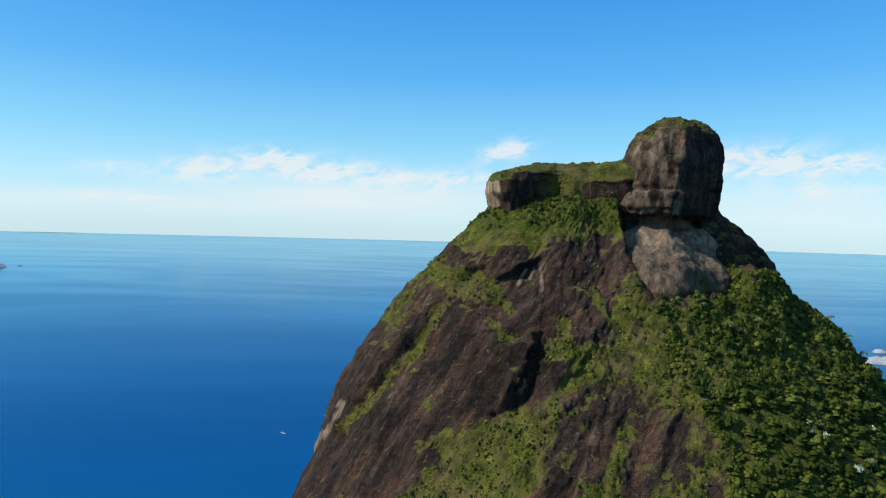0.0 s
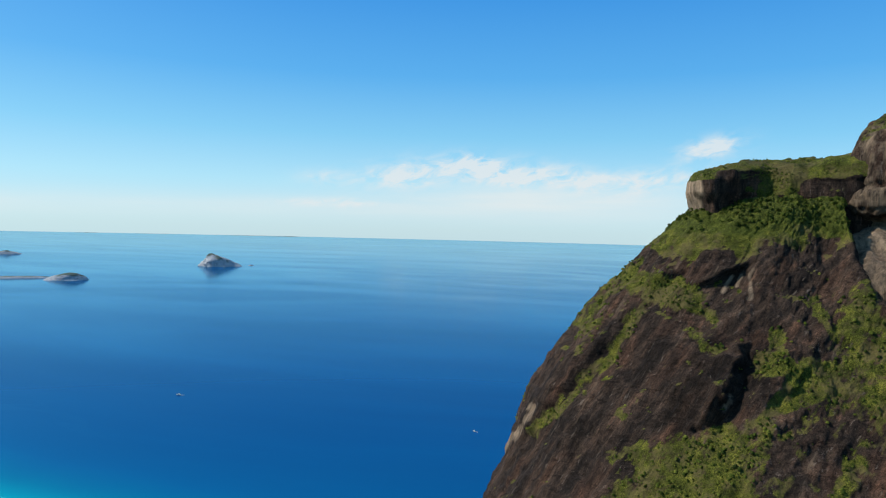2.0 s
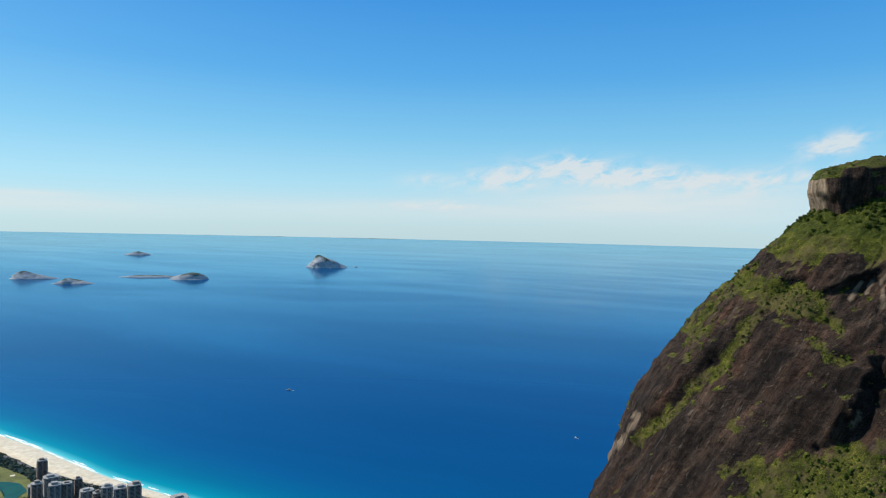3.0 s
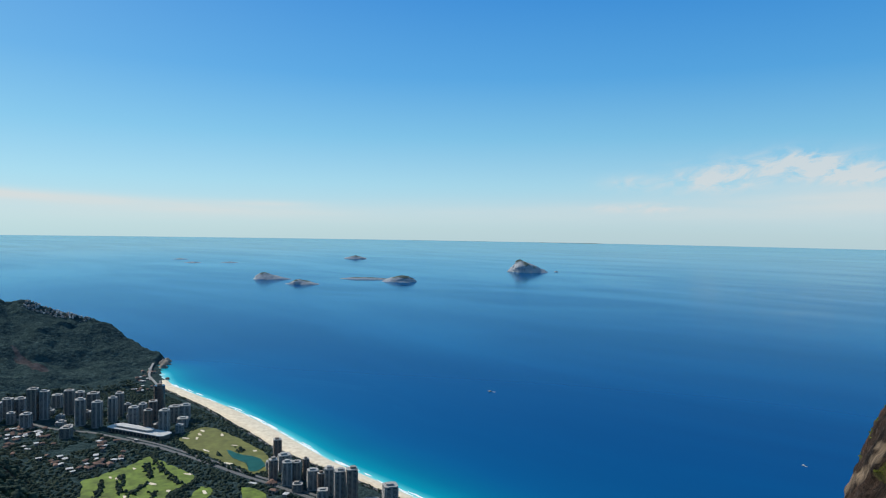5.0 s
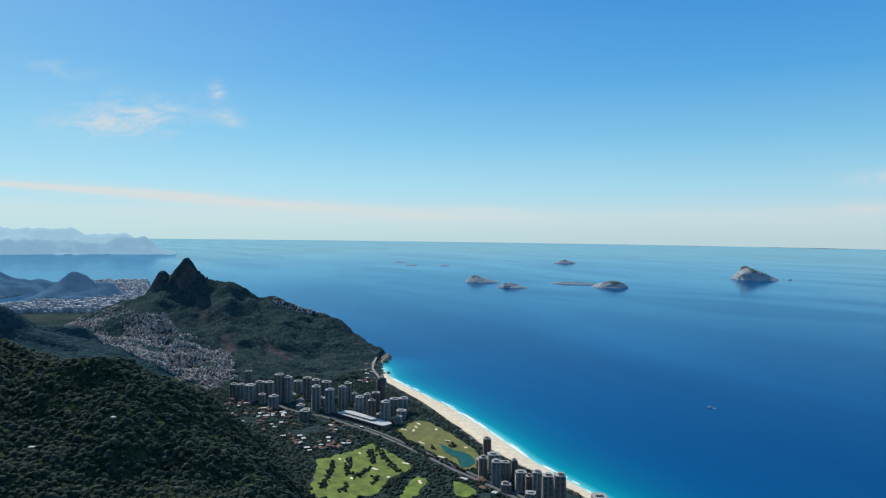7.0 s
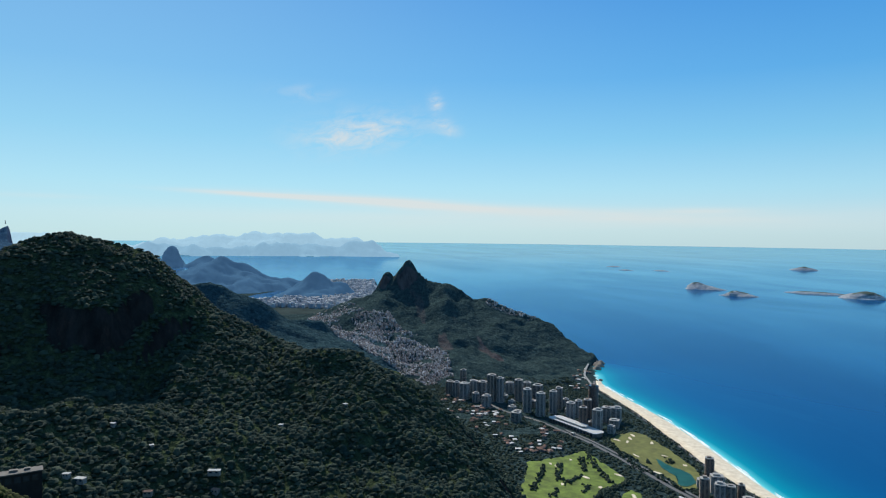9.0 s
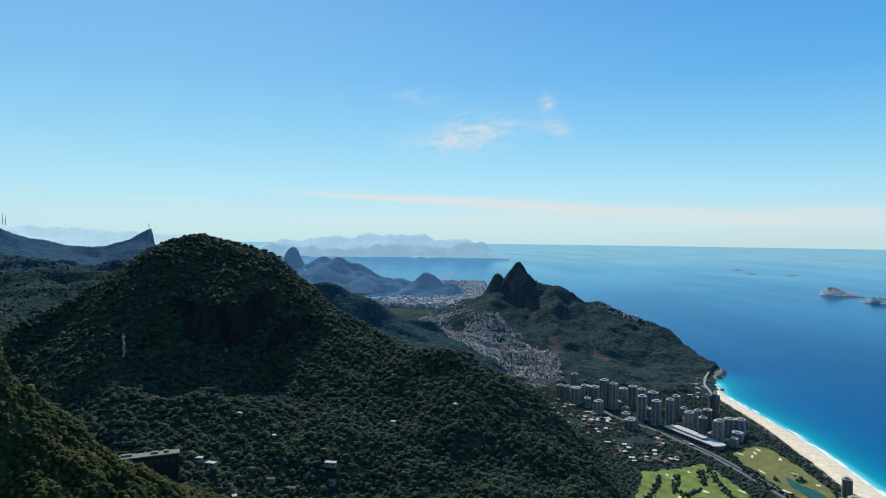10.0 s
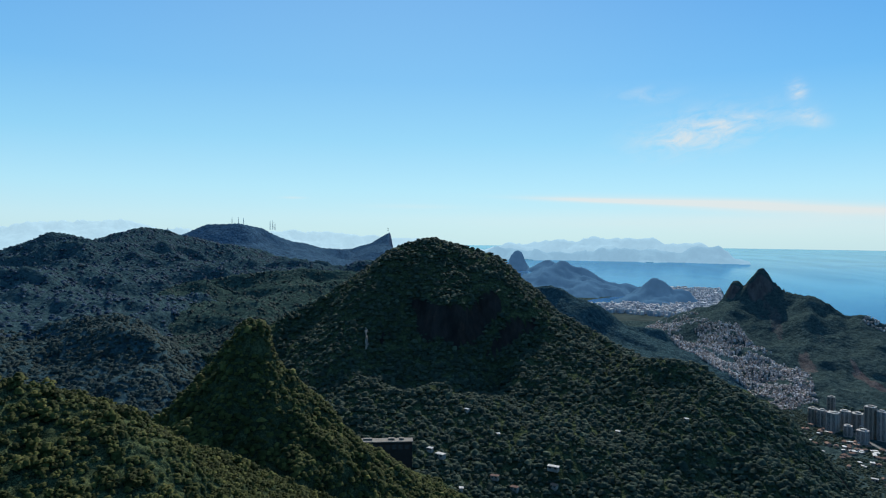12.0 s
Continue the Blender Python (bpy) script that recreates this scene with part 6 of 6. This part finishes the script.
def house(x, y, z, w, d, h, turn, roof, label):
    root = tagged(new("house"), label, "house", "houses in the woods")
    bm = bmesh.new()
    box(bm, 0, 0, -0.5, h, w, d)
    walls = part("wall", bm, BUFF, root)
    bm = bmesh.new()
    e = 0.1
    a = [bm.verts.new(p) for p in ((-w / 2 - e, -d / 2 - e, h), (w / 2 + e, -d / 2 - e, h), (w / 2 + e, d / 2 + e, h), (-w / 2 - e, d / 2 + e, h))]
    rise = 0.28 * d if roof == TILE else 0.08
    t = [bm.verts.new(p) for p in ((-w / 2 + 0.2 * w, 0, h + rise), (w / 2 - 0.2 * w, 0, h + rise))]
    for q in ((a[0], a[1], t[1], t[0]), (a[2], a[3], t[0], t[1]), (a[1], a[2], t[1]), (a[3], a[0], t[0]), a[::-1]):
        bm.faces.new(q)
    part("roof", bm, roof, root)
    for s in (-0.25, 0.25):
        bm = bmesh.new()
        box(bm, s * w, -d / 2, 0.15 * h, 0.7 * h, 0.22 * w, 0.06)
        part("window", bm, GLASS, walls)
    root.matrix_world = pose(x, y, z, 0, 0, turn)


def field_z(x, y):
    z = ground_z(x, y)
    for xs, ys, Z, _ in (F_MID, F_SPIRE):
        if xs[0] < x < xs[-1] and ys[0] < y < ys[-1]:
            z = max(z, float(Z[int((x - xs[0]) / (xs[1] - xs[0])), int((y - ys[0]) / (ys[1] - ys[0]))]))
    return z


rh = random.Random(9)
for x, y, n, spread in ((-246, 66, 26, 7), (-262, 57, 14, 6), (-231, 62, 16, 7), (-202, 74, 16, 6), (-204, 66, 10, 5), (-212, 80, 9, 5), (-280, 120, 8, 5), (-296, 128, 9, 4), (-312, 136, 9, 4), (-150, 97, 6, 4), (-118, 104, 8, 8)):
    for _ in range(n):
        hx, hy = x + rh.gauss(0, spread), y + rh.gauss(0, spread * 0.6)
        tile = rh.random() < 0.6
        house(hx, hy, ground_z(hx, hy), rh.uniform(1.0, 2.2), rh.uniform(0.8, 1.4), rh.uniform(0.5, 0.9), rh.uniform(0, 180), TILE if tile else ROOF,
              "white house with a red clay tile roof among trees" if tile else "white flat-roofed house among dark trees")


# ---- trees on the plain, between the buildings ----
def free_plain(P):
    """Places clear of roads, turf, water, towers and sand."""
    ok = coast_y(P[:, 0]) - P[:, 1] > 10 + 4 * (P[:, 0] > -150)
    L = np.array(ROAD)
    ok &= np.abs(P[:, 1] - 1.0 - np.interp(P[:, 0], L[:, 0], L[:, 1])) > 2.0
    for ob in bpy.data.objects:
        if ob.name.startswith(("fairway", "water.", "apartment_building", "hotel", "shopping")):
            if ob.name.startswith("fairway") or ob.name.startswith("water."):
                c = np.array([v.co[:2] for v in ob.data.vertices][:(len(ob.data.vertices) - 1) // 2])
                ok &= ~inside(c, P[:, 0], P[:, 1])
            else:
                m = ob.matrix_basis.translation
                ok &= np.hypot(P[:, 0] - m.x, P[:, 1] - m.y) > (2.6 if "shop" not in ob.name else 7.5)
    return P[ok]


r = np.random.default_rng(40)
P = np.stack([r.uniform(-300, -105, 14000), r.uniform(45, 122, 14000), np.zeros(14000)], 1)
P = P[(fbm(flat3(P[:, 0], P[:, 1], 0.07), 3) > -0.5) | (P[:, 0] > -215)]
P = free_plain(P)
P[:, 2] = [ground_z(a, b) for a, b in P[:, :2]]
P = P[P[:, 2] < 6]
woods("trees", P, radii(len(P), 0.4, 1.05, 41), 4, LEAF, "dark trees between the golf course and the houses", seed=42, tall=(0.5, 1.0), lift=0.1)
P = np.concatenate([np.stack([np.linspace(a[0], b[0], n) + r.normal(0, 0.5, n), np.linspace(a[1], b[1], n) + r.normal(0, 0.5, n), np.full(n, 0.45)], 1) for a, b, n in TREE_ROWS + TREE_ROWS])
woods("trees", P, radii(len(P), 0.3, 0.75, 43), 4, LEAF, "tree rows dividing the golf fairways", seed=44)
x = r.uniform(-270, -90, 420)
P = np.stack([x, coast_y(x) - np.interp(x, [-272, -240, -210, -180, -140, -110], [5.5, 6.5, 8.5, 8.5, 4.0, 3.2]) - r.uniform(0.4, 1.9, 420), np.full(420, 0.5)], 1)
woods("trees", P, radii(len(P), 0.2, 0.42, 45), 6, LEAF, "low trees along the beach promenade", seed=46)

# ---- single things in the woods and on the ridges ----
WHITEWASH = plain("whitewash", (0.46, 0.45, 0.42), 0.25, 3.0)
DARKWALL = plain("dark_concrete", (0.024, 0.023, 0.022), 0.4, 1.5)
SHED = plain("weathered_roof", (0.17, 0.155, 0.135), 0.4, 1.5)
STEEL = plain("galvanised_steel", (0.42, 0.44, 0.47), 0.2, 2.0, 0.5, 0.5)
SCAR = plain("bare_pale_rock", (0.26, 0.22, 0.18), 0.6, 0.9)


def on_hill(x, y):
    return max(field_z(x, y), 0.35)


for x, y, w, d, h, turn, roof, label in (
        (-128.8, -17.4, 3.2, 1.4, 0.9, 80, WHITEWASH, "long white-roofed house in the forest"), (-124, -39, 2.6, 1.5, 0.9, 70, WHITEWASH, "white flat-roofed villa in the forest"),
        (-125, -41.5, 1.6, 1.2, 0.8, 75, WHITEWASH, "small white villa in the forest"), (-126, -16.8, 2.0, 1.3, 0.9, 60, TILE, "house with red tiled roof in the forest"),
        (-123.5, -24, 2.2, 1.3, 0.9, 75, TILE, "house with red tiled roof in the forest"), (-124.5, -28.1, 2.2, 1.2, 0.8, 85, TILE, "house with red tiled roof in the forest"),
        (-122, -20, 1.4, 1.1, 0.8, 50, WHITEWASH, "small white house in the forest"), (-140, -38, 1.5, 1.1, 0.8, 60, WHITEWASH, "small white house in the forest"),
        (-146, -6, 1.4, 1.1, 0.9, 60, WHITEWASH, "small white house in the forest"), (-150, 8, 1.3, 1.0, 0.8, 30, WHITEWASH, "small white house in the forest"),
        (-136, -30, 1.2, 1.0, 0.8, 20, WHITEWASH, "small white house in the forest"), (-118, -33, 1.4, 1.0, 0.8, 20, WHITEWASH, "small white house in the forest"),
        (-104, -98, 2.4, 1.2, 0.8, 40, TILE, "house by a clearing in the valley"), (-152, -190, 3.0, 1.6, 1.0, 40, WHITEWASH, "white house in the far valley")):
    house(x, y, on_hill(x, y) + 0.15, 0.68 * w, 0.66 * d, 0.62 * h, turn, roof, label)


def terrace_building():
    """A long dark building with a flat pale roof, cut into the slope."""
    root = tagged(new("terrace_building"), "long dark building with a flat pale roof in the forest", "building")
    L = 11.0
    for name, z0, z1, w, d, mat in (("wall", -4.5, 1.5, L, 1.9, DARKWALL), ("roof", 1.5, 1.66, L + 0.3, 2.2, SHED)):
        bm = bmesh.new()
        box(bm, 0, 0, z0, z1, w, d)
        part(name, bm, mat, root)
    for i in range(9):
        bm = bmesh.new()
        box(bm, -L / 2 + 0.9 + i * 1.15, -0.97, 0.2, 1.1, 0.8, 0.08)
        part("window", bm, GLASS, root)
    for i, w in ((-2.4, 1.6), (1.8, 1.1), (3.6, 0.8)):
        bm = bmesh.new()
        box(bm, i, 0.2, 1.66, 1.95, w, 0.7)
        part("plant_room", bm, SHED, root)
    root.matrix_world = pose(-108.9, -45.4, 30.7, 0, 0, 112.5)


terrace_building()


def mast(x, y, z, h, w):
    root = tagged(new("radio_mast"), "slender steel lattice radio mast on the ridge", "mast", "radio masts on the ridge")
    for sx, sy in ((-1, -1), (1, -1), (1, 1), (-1, 1)):
        bm = bmesh.new()
        lo = [bm.verts.new((sx * w + a * 0.05, sy * w + b * 0.05, -2)) for a, b in ((-1, -1), (1, -1), (1, 1), (-1, 1))]
        hi = [bm.verts.new((sx * 0.2 * w + a * 0.05, sy * 0.2 * w + b * 0.05, h)) for a, b in ((-1, -1), (1, -1), (1, 1), (-1, 1))]
        for i in range(4):
            bm.faces.new((lo[i], lo[(i + 1) % 4], hi[(i + 1) % 4], hi[i]))
        part("leg", bm, STEEL, root)
    for k in range(1, 7):
        bm = bmesh.new()
        q = w * (1 - 0.8 * k / 7)
        box(bm, 0, 0, h * k / 7, h * k / 7 + 0.15, 2 * q + 0.2, 2 * q + 0.2)
        part("brace", bm, STEEL, root)
    bm = bmesh.new()
    box(bm, 0, 0, h, h * 1.25, 0.22, 0.22)
    part("antenna", bm, STEEL, root)
    root.matrix_world = pose(x, y, z)


for x, y, z, h, w in ((-333.1, -279.8, 68.8, 5.0, 0.5), (-531.5, -374, 79, 7.0, 0.6), (-535, -369.5, 79.2, 7.5, 0.6), (-538, -366, 79, 7.0, 0.6), (-559, -350.5, 75, 9.0, 0.7), (-560.5, -348.5, 75, 10.0, 0.7), (-562, -347, 74.6, 7.5, 0.6)):
    mast(x, y, z, 0.62 * h, 0.45 * w)

bm = bmesh.new()
box(bm, 0, 0, -1.0, 0.9, 1.1, 1.1, 0.2)
box(bm, 0, 0, 0.9, 3.6, 0.6, 0.6, 0.15)
box(bm, 0, 0, 2.7, 3.2, 2.9, 0.4, 0.1)
box(bm, 0, 0, 3.6, 4.1, 0.4, 0.4, 0.1)
me = bpy.data.meshes.new("statue")
bm.to_mesh(me)
bm.free()
me.materials.append(SCAR)
statue = tagged(new("statue", me), "pale stone cross-shaped statue on the far peak", "statue")
statue.matrix_world = pose(-785.5, -320.2, 75.2, 0, 0, 70) @ Matrix.Scale(0.75, 4)


def scar(x, y, w, h, turn, seed, label, proud=0.9):
    """A bare streak of rock lying on a wooded slope."""
    n = 10
    r = np.random.default_rng(seed)
    rows = []
    c, s = math.cos(radians(turn)), math.sin(radians(turn))
    for i in range(n):
        q = i / (n - 1)
        drift = w * r.uniform(-0.8, 0.8)
        px, py = x + h * (q - 0.5) * c - drift * s, y + h * (q - 0.5) * s + drift * c
        half = w * (0.3 + 0.7 * math.sin(math.pi * (0.1 + 0.8 * q))) * r.uniform(0.35, 1.3)
        for o in (-1, -0.3, 0.3, 1):
            ax, ay = px - o * half * s, py + o * half * c
            rows.append((ax, ay, field_z(ax, ay) + (proud if abs(o) < 0.5 else 0.3 * proud)))
    return tagged(mesh_from("rock_scar", np.array(rows), grid_faces(n, 4), SCAR), label, "rock face")


scar(-155.4, -69, 0.45, 4.5, 25, 3, "pale bare rock streak on the forested cliff")


for k, (x, y, rx, ry) in enumerate([(-326, 150.5, 5, 3.2), (-331, 154, 4, 3), (-336, 152, 6, 4), (-318, 146, 4, 2.4)]):
    n, m = 28, 10
    th, t = np.linspace(0, 2 * np.pi, n, endpoint=False), np.linspace(0, 1, m)
    rr = (1 - t)[:, None] ** 0.6
    v = np.stack([x + np.cos(th) * rx * rr, y + np.sin(th) * ry * rr, np.repeat((t * 2.8 - 0.8)[:, None], n, 1)], -1).reshape(-1, 3)
    v += 0.5 * np.stack([fbm(v * 0.4 + 3 * c, 3) for c in range(3)], 1)
    tagged(mesh_from("boulder", v, grid_faces(m, n, True), SCAR), "brown coastal boulder at the wooded cape", "rock", "rocks at the cape")
strip("road", [(-262, 121), (-284, 127), (-300, 131), (-318, 140), (-330, 147), (-345, 146)], 1.0, 1.2, STREETS, "coast road cut along the wooded cape", "road")


def boat(x, y, turn, size):
    root = tagged(new("boat"), "small white motor boat on the open sea", "boat", "boats on the sea")
    bm = bmesh.new()
    pts = [(-1, -0.32), (0.35, -0.34), (1.15, 0), (0.35, 0.34), (-1, 0.32)]
    lo = [bm.verts.new((0.85 * a * size, 0.7 * b * size, -0.1 * size)) for a, b in pts]
    hi = [bm.verts.new((a * size, b * size, 0.3 * size)) for a, b in pts]
    for i in range(5):
        bm.faces.new((lo[i], lo[(i + 1) % 5], hi[(i + 1) % 5], hi[i]))
    bm.faces.new(hi)
    bm.faces.new(lo[::-1])
    part("hull", bm, WHITEWASH, root)
    bm = bmesh.new()
    box(bm, -0.1 * size, 0, 0.3 * size, 0.65 * size, 0.8 * size, 0.42 * size, 0.08 * size)
    part("cabin", bm, WHITEWASH, root)
    bm = bmesh.new()
    box(bm, -1.9 * size, 0, -0.02, 0.03, 1.8 * size, 0.5 * size, 0.2 * size)
    part("wake", bm, WHITEWASH, root)
    root.matrix_world = pose(x, y, 0.02, 0, 0, turn)


boat(-176.2, 224.4, 200, 0.9)
boat(-52.4, 220.7, 150, 0.55)


# ---- palms on the sunny shoulder ----
PALM = leaf_material("palm_fronds", (0.07, 0.09, 0.035), (0.12, 0.145, 0.06), (0.20, 0.22, 0.11))
BARK = plain("palm_bark", (0.14, 0.12, 0.10), 0.4, 6.0)


def palm(seed):
    """A low palm: a thin bent trunk under a star of arching fronds."""
    r = random.Random(seed)
    root = tagged(new("palm_tree"), "pale green palm rising from the sunlit forest", "palm", "palms on the shoulder")
    lean = r.uniform(-0.12, 0.12)
    bm = bmesh.new()
    rings = []
    for k in range(5):
        q = k / 4
        rings.append([bm.verts.new((lean * q * q + 0.035 * (1 - 0.4 * q) * math.cos(a * math.pi / 3), 0.035 * (1 - 0.4 * q) * math.sin(a * math.pi / 3), -0.3 + 0.95 * q)) for a in range(6)])
    for lo, hi in zip(rings[:-1], rings[1:]):
        for a in range(6):
            bm.faces.new((lo[a], lo[(a + 1) % 6], hi[(a + 1) % 6], hi[a]))
    part("trunk", bm, BARK, root)
    bm = bmesh.new()
    for k in range(13):
        a, up, size = k * 2.4 + r.uniform(-0.2, 0.2), r.uniform(0.25, 1.0), r.uniform(0.4, 0.62)
        c, s = math.cos(a), math.sin(a)
        last = None
        for i in range(6):
            q = i / 5
            d, z = size * q, 0.65 + size * (up * q - (up + 0.55) * q * q)
            half = 0.075 * math.sin(math.pi * (0.12 + 0.86 * q)) + 0.004
            row = [bm.verts.new((lean + d * c - o * half * s, d * s + o * half * c, z - abs(o) * 0.4 * half)) for o in (-1, 0, 1)]
            if last:
                bm.faces.new((last[0], last[1], row[1], row[0]))
                bm.faces.new((last[1], last[2], row[2], row[1]))
            last = row
    ob = part("crown", bm, PALM, root)
    shade = ob.data.attributes.new("tint", "FLOAT", "POINT")
    for d in shade.data:
        d.value = r.random()
    return root


_P = sample_loft(G_BODY, V_BODY, N_BODY, 9000, lambda p, n: (p[:, 2] > 36) & (p[:, 2] < 61) & (p[:, 0] > 30) & (p[:, 1] < 90), 71, 0.6)
_P = _P[vnoise(_P * 0.3 + 11) > 0.1][:48]
_kinds = [palm(k) for k in range(3)]
_r = random.Random(8)
for k, p in enumerate(_P):
    m = Matrix.Translation((p[0], p[1], p[2] + 0.45)) @ Matrix.Rotation(_r.uniform(0, 6.28), 4, "Z") @ Matrix.Scale(_r.uniform(0.75, 1.25), 4)
    if k < 3:
        _kinds[k].matrix_world = m
    else:
        copy_thing(_kinds[k % 3], m)
